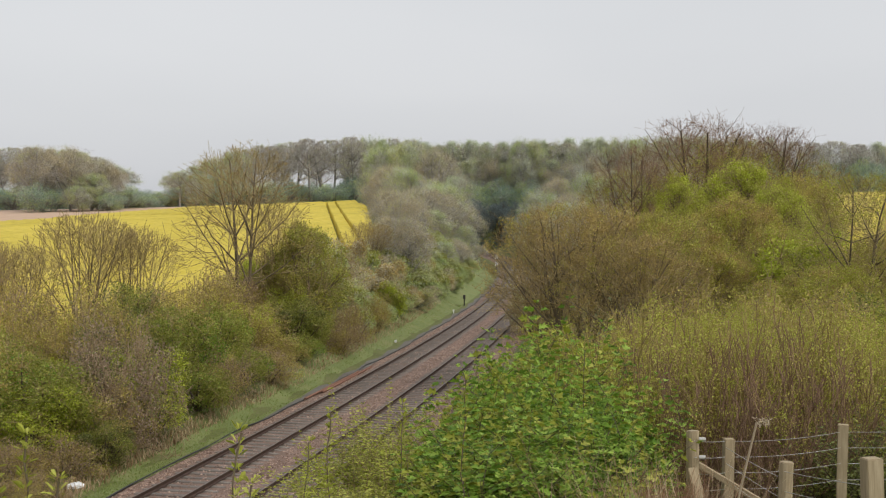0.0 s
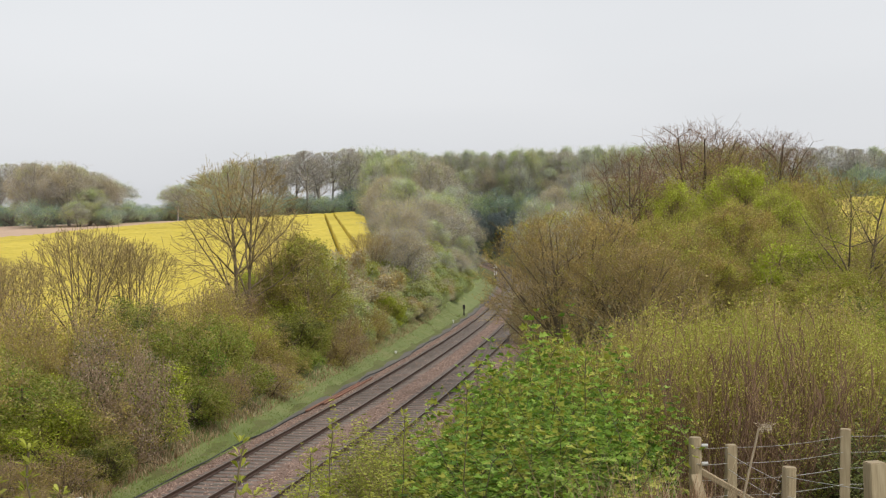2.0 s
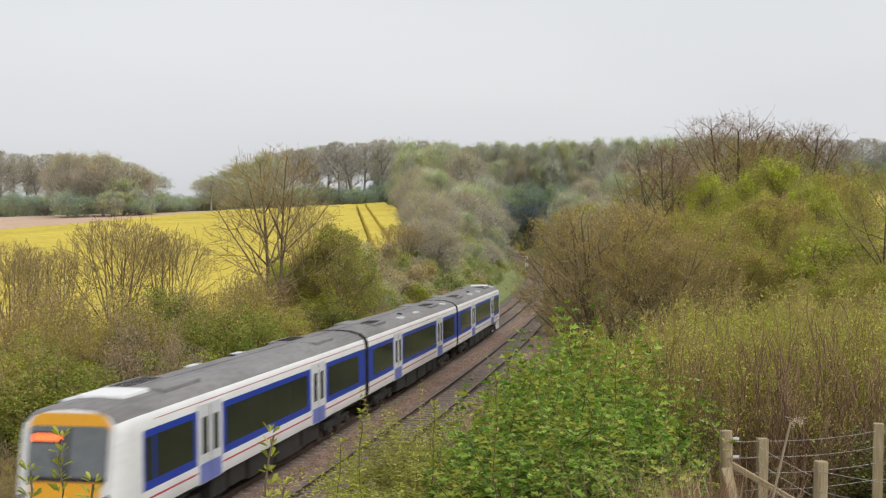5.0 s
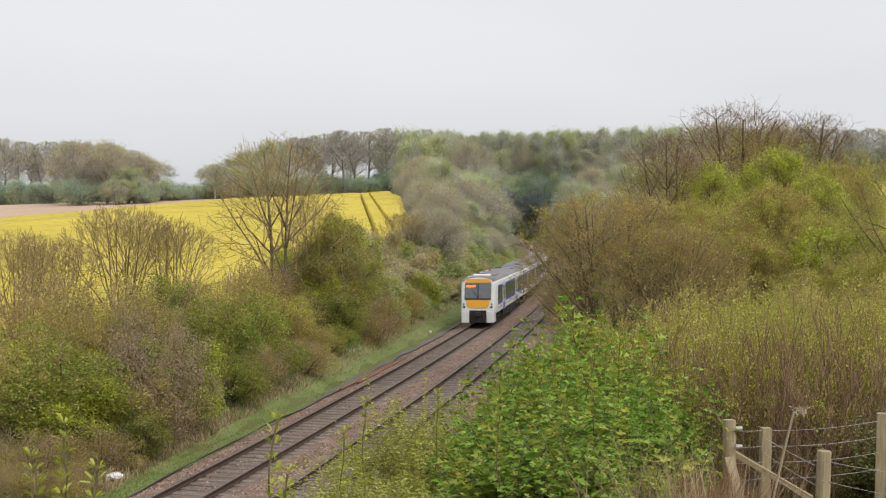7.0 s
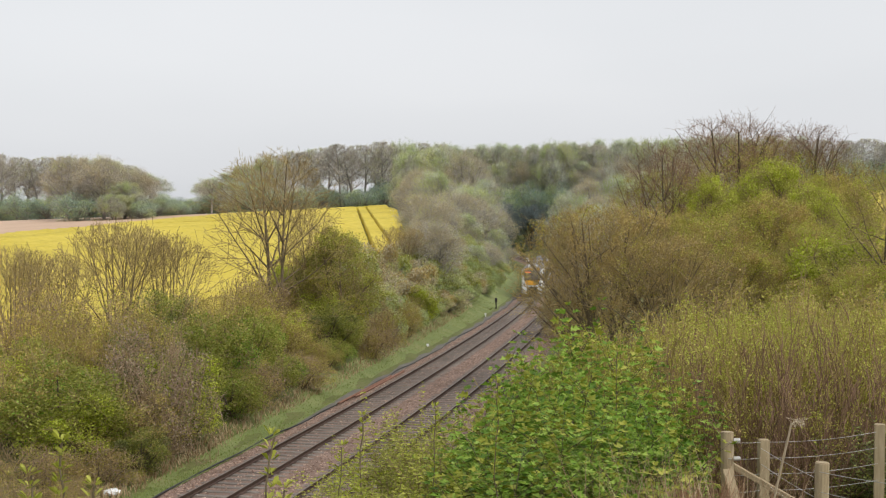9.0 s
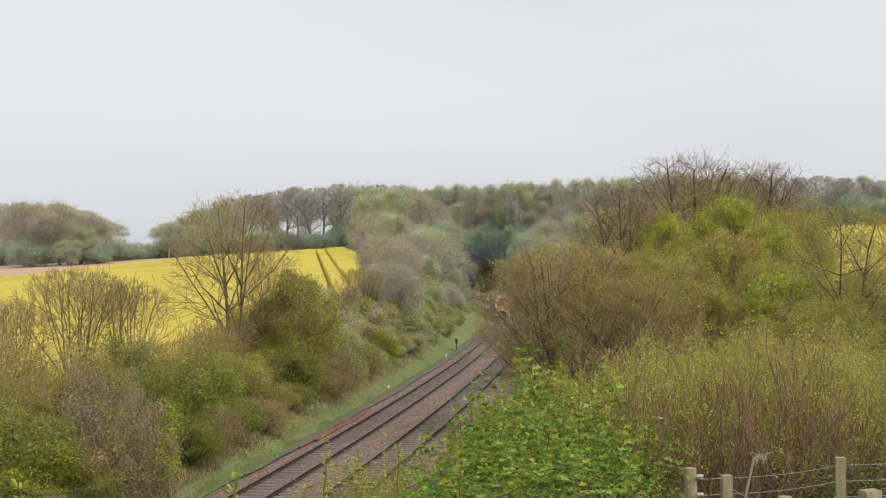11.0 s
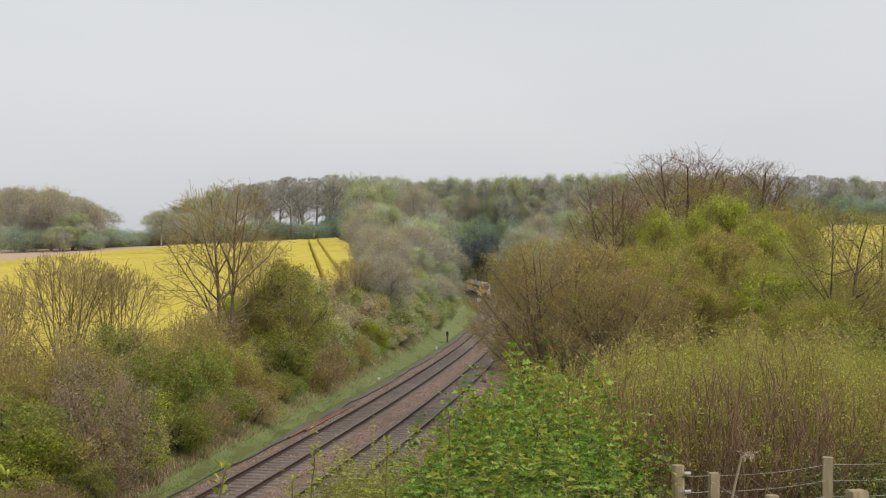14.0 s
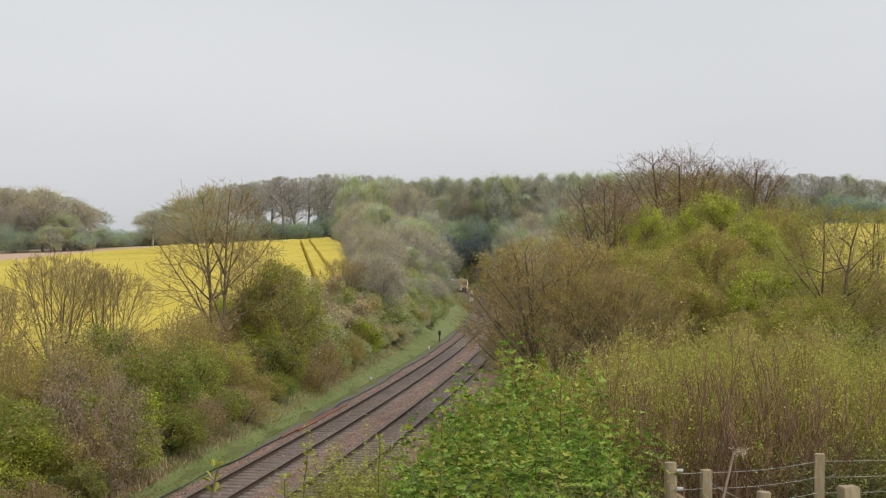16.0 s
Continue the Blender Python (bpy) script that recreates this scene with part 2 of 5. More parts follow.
def tubes(segs, sides=3):
    """Tapered prisms along segments (p0, p1, r0, r1)."""
    s = np.asarray(segs, float)
    p0, p1, r0, r1 = s[:, 0:3], s[:, 3:6], s[:, 6], s[:, 7]
    d = p1 - p0
    d /= np.linalg.norm(d, axis=1, keepdims=True) + 1e-9
    ref = np.where(np.abs(d[:, 2:3]) > 0.9, np.array([[1.0, 0, 0]]), np.array([[0, 0, 1.0]]))
    a = np.cross(d, ref)
    a /= np.linalg.norm(a, axis=1, keepdims=True) + 1e-9
    b = np.cross(d, a)
    n = len(s)
    V = np.zeros((n, 2 * sides, 3))
    for k in range(sides):
        c, q = math.cos(2 * math.pi * k / sides), math.sin(2 * math.pi * k / sides)
        w = a * c + b * q
        V[:, k] = p0 + w * r0[:, None]
        V[:, sides + k] = p1 + w * r1[:, None]
    base = np.arange(n)[:, None] * 2 * sides
    F = np.concatenate([base + np.array([[k, (k + 1) % sides, sides + (k + 1) % sides, sides + k]]) for k in range(sides)], axis=0)
    return V.reshape(-1, 3), F


def leaves(points, size, rng, droop=0.0, narrow=0.6):
    """Folded leaf blades of two faces each at the points."""
    p = np.asarray(points, float)
    n = len(p)
    d = rng.normal(size=(n, 3))
    d[:, 2] -= droop
    d /= np.linalg.norm(d, axis=1, keepdims=True)
    up = rng.normal(size=(n, 3)) + np.array([0, 0, 0.8])
    a = np.cross(d, up)
    a /= np.linalg.norm(a, axis=1, keepdims=True) + 1e-9
    nrm = np.cross(a, d)
    L = (size * rng.uniform(0.6, 1.4, n))[:, None]
    w = L * narrow * 0.5
    V = np.stack([p, p + d * L * 0.45 + a * w + nrm * w * 0.35, p + d * L, p + d * L * 0.45 - a * w + nrm * w * 0.35], axis=1).reshape(-1, 3)
    b = np.arange(n)[:, None] * 4
    F = np.concatenate([b + np.array([[0, 1, 2]]), b + np.array([[0, 2, 3]])], axis=0)
    return V, F


def broad_leaves(p, d, nrm, size, shape):
    """Leaves with a lobed outline, fanned from the stalk, slightly cupped. d: way of the midrib; nrm: upper side."""
    d = d / (np.linalg.norm(d, axis=1, keepdims=True) + 1e-9)
    a = np.cross(d, nrm)
    a /= np.linalg.norm(a, axis=1, keepdims=True) + 1e-9
    u = np.cross(a, d)
    o = np.array(shape)
    size = np.broadcast_to(size, (len(p),))[:, None, None]
    V = p[:, None] + size * (d[:, None] * o[None, :, :1] + a[:, None] * o[None, :, 1:] + u[:, None] * (np.abs(o[None, :, 1:]) * 0.35 - 0.25 * o[None, :, :1] ** 2))
    k = len(o)
    b = np.arange(len(p))[:, None] * k
    F = np.concatenate([b + np.array([[0, i, i + 1]]) for i in range(1, k - 1)])
    return V.reshape(-1, 3), F


PALMATE = [(0, 0), (0.12, 0.42), (0.42, 0.22), (0.62, 0.46), (0.68, 0.17), (1.0, 0.0), (0.68, -0.17), (0.62, -0.46), (0.42, -0.22), (0.12, -0.42)]
SLIM = [(0, 0), (0.4, 0.15), (0.8, 0.2), (1.0, 0.0), (0.8, -0.2), (0.4, -0.15)]
WEDGE = [(0, 0), (0.55, 0.28), (0.85, 0.30), (1.0, 0.0), (0.85, -0.30), (0.55, -0.28)]


# ---- the lie of the land ----
def track_x(y):
    """The centre of the left-hand track, which bends gently away."""
    u = np.maximum(np.asarray(y, float), 10) - 60
    x = -5.0 + 0.153 * u - 0.00028 * u * u
    return x + np.minimum(np.asarray(y, float) - 10, 0) * 0.181


def track_z(y):
    return np.maximum(np.asarray(y, float) - 130, 0) * 0.0034


def field_z(x, y):
    f = 2.7 + 0.053 * (np.minimum(y, 350) - 88) + 0.02 * (np.clip(x, -250, 250) + 20)
    return f + np.clip(y - 350, 0, 70) * 0.025 - np.clip(y - 600, 0, 2000) * 0.004


def smin(a, b, k):
    h = np.clip(0.5 + 0.5 * (b - a) / k, 0, 1)
    return b * (1 - h) + a * h - k * h * (1 - h)


def ground_z(x, y):
    x, y = np.asarray(x, float), np.asarray(y, float)
    u = x - track_x(y)
    bed = track_z(y) - 0.42
    left = bed + np.maximum(-u - 3.0, 0) * 0.42
    right = bed + np.maximum(u - 7.5, 0) * 0.45
    cut = np.where(u < 2, left, right)
    z = smin(cut, np.maximum(field_z(x, y), bed), 1.5)
    z = np.where((u > -3) & (u < 7), bed, z)
    # the cutting ends where the line runs into the hill
    w = np.clip((y - 486) / 14, 0, 1)
    z = z * (1 - w) + np.maximum(field_z(x, y), z) * w
    knoll = 6.3 - np.maximum(y - 2, 0) * 0.185 - np.maximum(-x - 2.5, 0) * 0.55 - np.maximum(-y - 8, 0) * 0.3
    z = np.where(u > 7, np.maximum(z, knoll), z)
    bumps = 0.12 * np.sin(x * 0.7 + 1.3 * np.sin(y * 0.41)) * np.sin(y * 0.53 + 0.8)
    return z + np.where((u > -3.5) & (u < 7.5), 0, bumps)


def graded(lo, hi, near, step, grow):
    """Grid lines close together round the near stretch, wider further off."""
    out, v, s = [], near[0], step
    while v > lo:
        s *= grow
        v -= s
        out.append(v)
    out = out[::-1] + list(np.arange(near[0], near[1], step))
    v, s = near[1], step
    while v < hi:
        out.append(v)
        s *= grow
        v += s
    return np.array(out)


def sheet(name, X, Y, Z, mats):
    ny, nx = X.shape
    V = np.stack([X, Y, Z], axis=-1).reshape(-1, 3)
    i = np.arange(ny - 1)[:, None] * nx + np.arange(nx - 1)[None, :]
    F = np.stack([i, i + 1, i + nx + 1, i + nx], axis=-1).reshape(-1, 4)
    return mesh_np(name, V, F, mats, smooth=True)


gx = graded(-2500, 2500, (-60, 60), 1.0, 1.06)
gy = graded(-400, 3500, (-30, 160), 1.0, 1.04)
GX, GY = np.meshgrid(gx, gy)
ground = new("ground", sheet("ground", GX, GY, ground_z(GX, GY), [M_GROUND]))
tagged(ground, "rough grassy ground falling into a railway cutting", "ground", kind="structure")


def along(name, us, zs, y0, y1, step, mat, label, category, wobble=0.0):
    """A strip laid along the line, its cross-section given by offsets and heights."""
    ys = np.arange(y0, y1, step)
    rng = np.random.default_rng(5)
    U, Y = np.meshgrid(np.array(us, float), ys)
    U = U + wobble * rng.normal(size=U.shape)
    Z = np.array(zs, float)[None, :] + track_z(Y) + 0.3 * wobble * rng.normal(size=U.shape)
    ob = new(name, sheet(name, track_x(Y) + U, Y, Z, [mat]))
    return tagged(ob, label, category, kind="structure")


along("ballast", [-2.3, -1.75, -1.3, 0, 1.3, 1.85, 2.4, 3.6, 4.9, 5.5, 6.3], [-0.42, -0.3, -0.2, -0.235, -0.2, -0.22, -0.2, -0.235, -0.2, -0.28, -0.45], -160, 484, 0.5, M_BALLAST, "brown stone ballast bed under two railway tracks", "ballast", 0.03)
along("cess_path", [-3.1, -2.7, -2.2], [-0.42, -0.385, -0.39], 55, 300, 1.0, M_CESS, "dark gravel path beside the railway line", "path", 0.02)
ys = np.arange(20, 240, 0.8)
vs = np.linspace(0, 1, 9)
VU, VY = np.meshgrid(vs, ys)
width = np.clip(1.1 + (VY - 40) * 0.018, 1.1, 3.2)
VX = track_x(VY) - 2.25 - np.clip((VY - 52) * 0.04, 0, 0.9) - VU * width
verge = new("verge", sheet("verge", VX, VY, ground_z(VX, VY) + 0.05, [M_VERGE]))
tagged(verge, "strip of fresh green grass beside the track", "grass verge", kind="structure")


# ---- the railway ----
def rail_mesh(u, y0, y1):
    prof = [(-0.07, -0.16), (-0.07, -0.14), (-0.012, -0.12), (-0.012, -0.045), (-0.036, -0.035), (-0.036, -0.006), (-0.026, 0), (0.026, 0), (0.036, -0.006), (0.036, -0.035), (0.012, -0.045), (0.012, -0.12), (0.07, -0.14), (0.07, -0.16)]
    ys = np.arange(y0, y1, 1.5)
    P = np.array(prof) * np.array([1.12, 1.0])
    X = track_x(ys)[:, None] + u + P[None, :, 0]
    Y = np.repeat(ys[:, None], len(P), 1)
    Z = track_z(ys)[:, None] + P[None, :, 1]
    me = sheet("rail", X, Y, Z, [M_RAIL, M_RAILTOP])
    idx = np.zeros(len(me.polygons), np.int32)
    idx[np.arange(len(idx)) % (len(P) - 1) == 6] = 1
    me.polygons.foreach_set("material_index", idx)
    me.polygons.foreach_set("use_smooth", np.zeros(len(idx), bool))
    return me


def sleeper_mesh():
    bm = bmesh.new()
    prof = [(-0.14, 0.0), (-0.10, 0.17), (0.10, 0.17), (0.14, 0.0)]
    rings = []
    for x, dz in ((-1.25, -0.01), (-0.75, 0.02), (-0.35, -0.015), (0.35, -0.015), (0.75, 0.02), (1.25, -0.01)):
        rings.append([bm.verts.new((x, a, b + (dz if b else 0))) for a, b in prof])
    for r, q in zip(rings, rings[1:]):
        for k in range(4):
            bm.faces.new((r[k], r[(k + 1) % 4], q[(k + 1) % 4], q[k]))
    bm.faces.new(rings[0][::-1])
    bm.faces.new(rings[-1])
    bmesh.ops.recalc_face_normals(bm, faces=bm.faces)
    me = bpy.data.meshes.new("sleeper")
    bm.to_mesh(me)
    bm.free()
    me.materials.append(M_SLEEPER)
    return me


SLEEPER = sleeper_mesh()
SPACING = 0.66


def heading(y):
    return -math.degrees(math.atan((float(track_x(y + 0.5)) - float(track_x(y - 0.5)))))


def build_track(offset, label):
    tr = tagged(new("railway_track"), label, "railway track", group="pair of railway tracks")
    for u in (-0.7525, 0.7525):
        child("rail", rail_mesh(offset + u, -158, 482), tr, "rusty steel rail with a worn bright head")
    rng = np.random.default_rng(int(offset * 10) + 3)
    far = []
    y = -150.0
    count = 0
    while y < 330:
        m = pose(float(track_x(y)) + offset + rng.normal() * 0.01, y, float(track_z(y)) - 0.345 + rng.normal() * 0.004, 0, 0, heading(y) + rng.normal() * 0.4)
        if y > 29 and count < 150:
            count += 1
            child("sleeper", SLEEPER, tr, m=m)
        else:
            far.append(m)
        y += SPACING
    V = np.array([v.co[:] for v in SLEEPER.vertices])
    F = np.array([p.vertices[:] for p in SLEEPER.polygons if len(p.vertices) == 4])
    allv = np.concatenate([V @ np.array(m.to_3x3()).T + np.array(m.translation) for m in far])
    allf = np.concatenate([F + i * len(V) for i in range(len(far))])
    tagged(child("sleeper_row", mesh_np("sleeper_row", allv, allf, [M_SLEEPER]), tr), kind="stuff")
    return tr


build_track(0.0, "railway track with rusty rails on grey concrete sleepers")
build_track(3.6, "second railway track with rusty rails on concrete sleepers")

# loose stones on the bed
rng = np.random.default_rng(11)
n = 42000
sy = 30 + 110 * rng.random(n) ** 1.6
su = rng.uniform(-2.3, 6.2, n)
keep = (np.abs(su) > 1.28) & (np.abs(su - 3.6) > 1.28) | (rng.random(n) < 0.28)
sy, su = sy[keep], su[keep]
n = len(sy)
sz = np.interp(su, [-2.3, -1.75, -1.3, 4.9, 5.5, 6.3], [-0.42, -0.3, -0.2, -0.2, -0.28, -0.45]) + track_z(sy)
r = rng.uniform(0.02, 0.055, n)
octa = np.array([[1, 0, 0], [0, 1, 0], [-1, 0, 0], [0, -1, 0], [0, 0, 0.8], [0, 0, -0.5]])
ang = rng.uniform(0, 6.28, n)
V = octa[None] * r[:, None, None] * rng.uniform(0.6, 1.3, (n, 6, 1))
V = np.stack([V[..., 0] * np.cos(ang)[:, None] - V[..., 1] * np.sin(ang)[:, None], V[..., 0] * np.sin(ang)[:, None] + V[..., 1] * np.cos(ang)[:, None], V[..., 2]], -1)
V = V + np.stack([track_x(sy) + su, sy, sz + 0.005], -1)[:, None]
F = np.array([[0, 1, 4], [1, 2, 4], [2, 3, 4], [3, 0, 4]])
stones = new("ballast_stones", mesh_np("ballast_stones", V.reshape(-1, 3), (np.arange(n)[:, None, None] * 6 + F[None]).reshape(-1, 3), [M_STONE]))
tagged(stones, "loose brown ballast stones between the rails", "ballast", kind="stuff")


def swept(name, pts, radius, mat, sides=6):
    pts = np.asarray(pts, float)
    d = np.gradient(pts, axis=0)
    d /= np.linalg.norm(d, axis=1, keepdims=True)
    a = np.cross(d, np.array([0, 0, 1.0]))
    a /= np.linalg.norm(a, axis=1, keepdims=True)
    b = np.cross(d, a)
    ang = np.linspace(0, 2 * math.pi, sides, endpoint=False)
    R = pts[:, None] + radius * (a[:, None] * np.cos(ang)[None, :, None] + b[:, None] * np.sin(ang)[None, :, None])
    n = len(pts)
    i = np.arange(n - 1)[:, None] * sides
    k = np.arange(sides)[None]
    F = np.stack([i + k, i + (k + 1) % sides, i + sides + (k + 1) % sides, i + sides + k], -1).reshape(-1, 4)
    return mesh_np(name, R.reshape(-1, 3), F, [mat], smooth=True)


ys = np.arange(25, 190, 0.7)
cu = -2.25 + 0.12 * np.sin(ys * 0.23) + 0.06 * np.sin(ys * 0.71)
tagged(new("lineside_cable", swept("lineside_cable", np.stack([track_x(ys) + cu, ys, track_z(ys) - 0.34 + 0.02 * np.sin(ys)], 1), 0.032, M_CABLE)), "black cable lying along the edge of the ballast", "cable")
for du, y0, y1 in ((-1.95, 60.5, 73.0), (-1.72, 63.0, 76.0)):
    ys = np.arange(y0, y1, 1.0)
    tagged(new("scrap_rail", swept("scrap_rail", np.stack([track_x(ys) + du + 0.004 * (ys - y0), ys, 0 * ys - 0.22], 1), 0.065, M_RUST)), "rusty orange length of spare rail lying beside the track", "rail", group="spare rails")


# ---- crops ----
def crop(name, xs, y0, y1, step, skew, inside, tram, label):
    """A standing crop: a thick bumpy canopy with wheel tracks pressed through it; its rows run askew."""
    X, Y = np.meshgrid(xs, np.arange(y0, y1, step))
    X = X + (y1 - Y) * skew
    rng = np.random.default_rng(8)
    ok = inside(X, Y) & ~tram(X, Y)
    low = ground_z(X, Y) - 0.1
    Z = np.where(ok, field_z(X, Y) + 1.15 + 0.07 * rng.normal(size=X.shape) + 0.1 * np.sin(X * 0.21) * np.sin(Y * 0.17), low)
    me = sheet(name, X, Y, Z, [M_RAPE])
    hi = ok.ravel()
    drop = [p.index for p in me.polygons if not any(hi[v] for v in p.vertices)]
    bm = bmesh.new()
    bm.from_mesh(me)
    bm.faces.ensure_lookup_table()
    bmesh.ops.delete(bm, geom=[bm.faces[i] for i in drop], context="FACES")
    bm.to_mesh(me)
    bm.free()
    return tagged(new(name, me), label, "crop field", kind="stuff")


def left_field(x, y):
    right = np.interp(y, [60, 120, 150, 215, 300, 350], [-14, -9, -9.5, -13, -19, -25])
    right = np.minimum(right, track_x(y) - 13.5)
    far = np.interp(x, [-160, -110, -89, -66, -25], [105, 165, 225, 318, 350])
    return (x < right) & (y < far) & (y > 50)


def left_tram(x, y):
    a = x + 33.0 - (354 - y) * 0.106
    ring = np.abs(np.hypot(x + 31.5, (y - 336) * 0.3) - 2.2) < 0.55
    b = y - 268 - (x + 40) * 0.55 - 0.004 * (x + 40) ** 2
    return ((np.abs(np.abs(a) - 1.235) < 0.26) & (y < 331)) | ring & (y > 330) | (np.abs(np.abs(b) - 1.5) < 0.7) & (x < -40) & (x > -130)


def no_tram(x, y):
    return (np.abs((x - 0.25 * y) % 24 - 12) < 0.6)


cols = np.sort(np.concatenate([np.arange(-200, -37, 1.2), np.arange(-37, 20, 0.8), [-33 + k * o for k in (-1, 1) for o in (0.92, 1.02, 1.45, 1.55)]]))
crop("rapeseed_field", cols, 50, 354, 0.8, 0.106, left_field, left_tram, "bright yellow flowering rapeseed field with wheel tracks")
crop("rapeseed_field", np.arange(34, 190, 1.6), 110, 330, 1.6, 0.0, lambda x, y: (x > 36 + (y - 110) * 0.06) & (y < 322), no_tram, "yellow flowering rapeseed field glimpsed behind trees")
PX, PY = np.meshgrid(np.arange(-330, -30, 4.0), np.arange(120, 470, 4.0))
soil = new("ploughed_field", sheet("ploughed_field", PX, PY, field_z(PX, PY) + 0.25 - np.where(PX + 30 + (PY - 300) * 0.0 > -12, 3, 0), [M_SOIL]))
tagged(soil, "bare pinkish-brown ploughed field beyond the yellow crop", "ploughed field", kind="structure")


# ---- trees and bushes ----
def grow(rng, stems, length, radius, levels, kids, angle, lift, shrink, wobble=0.14, base=0.3, lean=0.25, first=0.35, segs=5):
    out, tips = [], []

    def branch(p, d, L, r, lev):
        n = segs if lev < levels else 3
        for i in range(n):
            d = d + rng.normal(size=3) * wobble + np.array([0, 0, lift])
            d = d / np.linalg.norm(d)
            q = p + d * L / n
            ra, rb = r * (1 - 0.8 * i / n), r * (1 - 0.8 * (i + 1) / n)
            out.append((lev, *p, *q, ra, rb))
            if lev >= levels - 1:
                tips.append((*p, *q))
            p = q
            if lev < levels and (i + 1) / n >= first:
                k = kids[lev] / max(1, n * (1 - first))
                for _ in range(int(k) + (rng.random() < k % 1)):
                    side = np.cross(d, rng.normal(size=3))
                    side /= np.linalg.norm(side) + 1e-9
                    a = math.radians(angle) * rng.uniform(0.6, 1.3)
                    branch(p, d * math.cos(a) + side * math.sin(a), L * shrink * rng.uniform(0.6, 1.2) * (1.1 - 0.4 * i / n), rb * 0.75, lev + 1)

    for _ in range(stems):
        a, s = rng.uniform(0, 6.28), base * math.sqrt(rng.random())
        t = lean * rng.uniform(0.3, 1.2) if stems > 1 else 0.04
        branch(np.array([math.cos(a) * s, math.sin(a) * s, -0.3]), np.array([math.cos(a) * t, math.sin(a) * t, 1.0]), length * rng.uniform(0.75, 1.1), radius, 0)
    return np.array(out), np.array(tips)


def ramify(rng, stems, height, width, bottom, counts, angle, lift, radius, base=0.3, wobble=0.07, first=0.25, crook=1.0, fan=(0.3, 0.75)):
    """A branching frame that fills a rounded crown: every limb is as long as the crown leaves room for."""
    axes = np.array([width / 2, width / 2, height * (1 - bottom) / 2])
    mid = np.array([0, 0, height * (1 + bottom) / 2])
    out, tips = [], []
    levels = len(counts)

    def room(p, d):
        q, e = (p - mid) / axes, d / axes
        a, b, c = e @ e, q @ e, q @ q - 1
        disc = b * b - a * c
        return max((-b + math.sqrt(disc)) / a, 0.0) if disc > 0 else 0.0

    def branch(p, d, L, r, lev, limb):
        n = (7, 5, 4, 3)[min(lev, 3)]
        turn = rng.uniform(0, 6.28)
        for i in range(n):
            d = d + rng.normal(size=3) * wobble * crook * (1 if lev else 0.5)
            d[2] += lift * (1 if lev else 0.3)
            d /= math.sqrt(d @ d)
            q = p + d * (L / n)
            ra, rb = r * (1 - 0.75 * i / n), r * (1 - 0.75 * (i + 1) / n)
            out.append((lev, *p, *q, ra, rb))
            if lev >= levels - 1:
                tips.append((*p, *q, limb))
            p = q
            t = (i + 1) / n
            if lev < levels and t >= (first if lev == 0 else 0.15):
                k = counts[lev] / max(1, n * (1 - (first if lev == 0 else 0.15)))
                for _ in range(int(k) + (rng.random() < k % 1)):
                    turn += 2.4 + rng.normal() * 0.4
                    s = np.cross(d, (0.0, 0.31, 0.95) if abs(d[2]) < 0.9 else (1.0, 0.0, 0.0))
                    s /= math.sqrt(s @ s)
                    s = s * math.cos(turn) + np.cross(d, s) * math.sin(turn)
                    a = radians(angle) * rng.uniform(0.6, 1.25)
                    e = d * math.cos(a) + s * math.sin(a)
                    left = L * (1 - t)
                    full = room(p, e)
                    M = min(left * 0.9 + L * 0.22, full if full > 0.2 else L * 0.15) * rng.uniform(0.7, 1.08)
                    if M > 0.02 * height:
                        branch(p, e, M, max(rb * 0.62, 0.004), lev + 1, len(out) if lev == 0 else limb)

    for k in range(stems):
        az = 6.28 * (k + rng.uniform(-0.3, 0.3)) / stems
        spread = 0.0 if stems == 1 else rng.uniform(*fan)
        aim = mid + axes * np.array([math.cos(az) * spread, math.sin(az) * spread, math.sqrt(1 - spread * spread)]) * 0.84
        start = np.array([math.cos(az) * base, math.sin(az) * base, -0.3]) * (1 if stems > 1 else np.array([0, 0, 1]))
        branch(start, (aim - start) / np.linalg.norm(aim - start), float(np.linalg.norm(aim - start)), radius * rng.uniform(0.8, 1.1), 0, k)
    return np.array(out), np.array(tips)


KINDS = {}
PROTO = {}
# natural height and width of the bushes grown stem by stem, in metres
SHAPE = {"hedge_olive": (3.4, 4), "bramble": (4, 4.4), "scrub": (2.4, 3.8), "broom": (3.3, 3.4), "broom_red": (3.3, 3.4)}


def species(key, seed, name, label, category, grown, bark, twig, leaf, count, size, jitter, thin=1.0, narrow=0.6, low=0.0, group=""):
    KINDS[key] = (seed, name, label, category, grown, bark, twig, leaf, count, size, jitter, thin, narrow, low, group)


def clumped(rng, centres, count, clumps, sigma):
    """Points gathered in clumps round some of the centres."""
    c = centres[rng.integers(0, len(centres), clumps)]
    which = rng.integers(0, clumps, count)
    spread = sigma * rng.uniform(0.6, 1.4, clumps)[which]
    v = rng.normal(size=(count, 3)) * spread[:, None]
    v[:, 2] *= 0.75
    return c[which] + v, which


def finish_plant(ob, P, which, size, rng, narrow, leaf):
    V, F = leaves(P, size, rng, 0.1, narrow)
    index = None
    if len(leaf) > 1:
        tone = rng.integers(0, len(leaf), which.max() + 1)[which]
        odd = rng.random(len(P)) < 0.2
        tone = np.where(odd, rng.integers(0, len(leaf), len(P)), tone)
        index = np.concatenate([tone, tone])
    tagged(child("foliage", mesh_np("foliage", V, F, leaf, index), ob), kind="stuff")


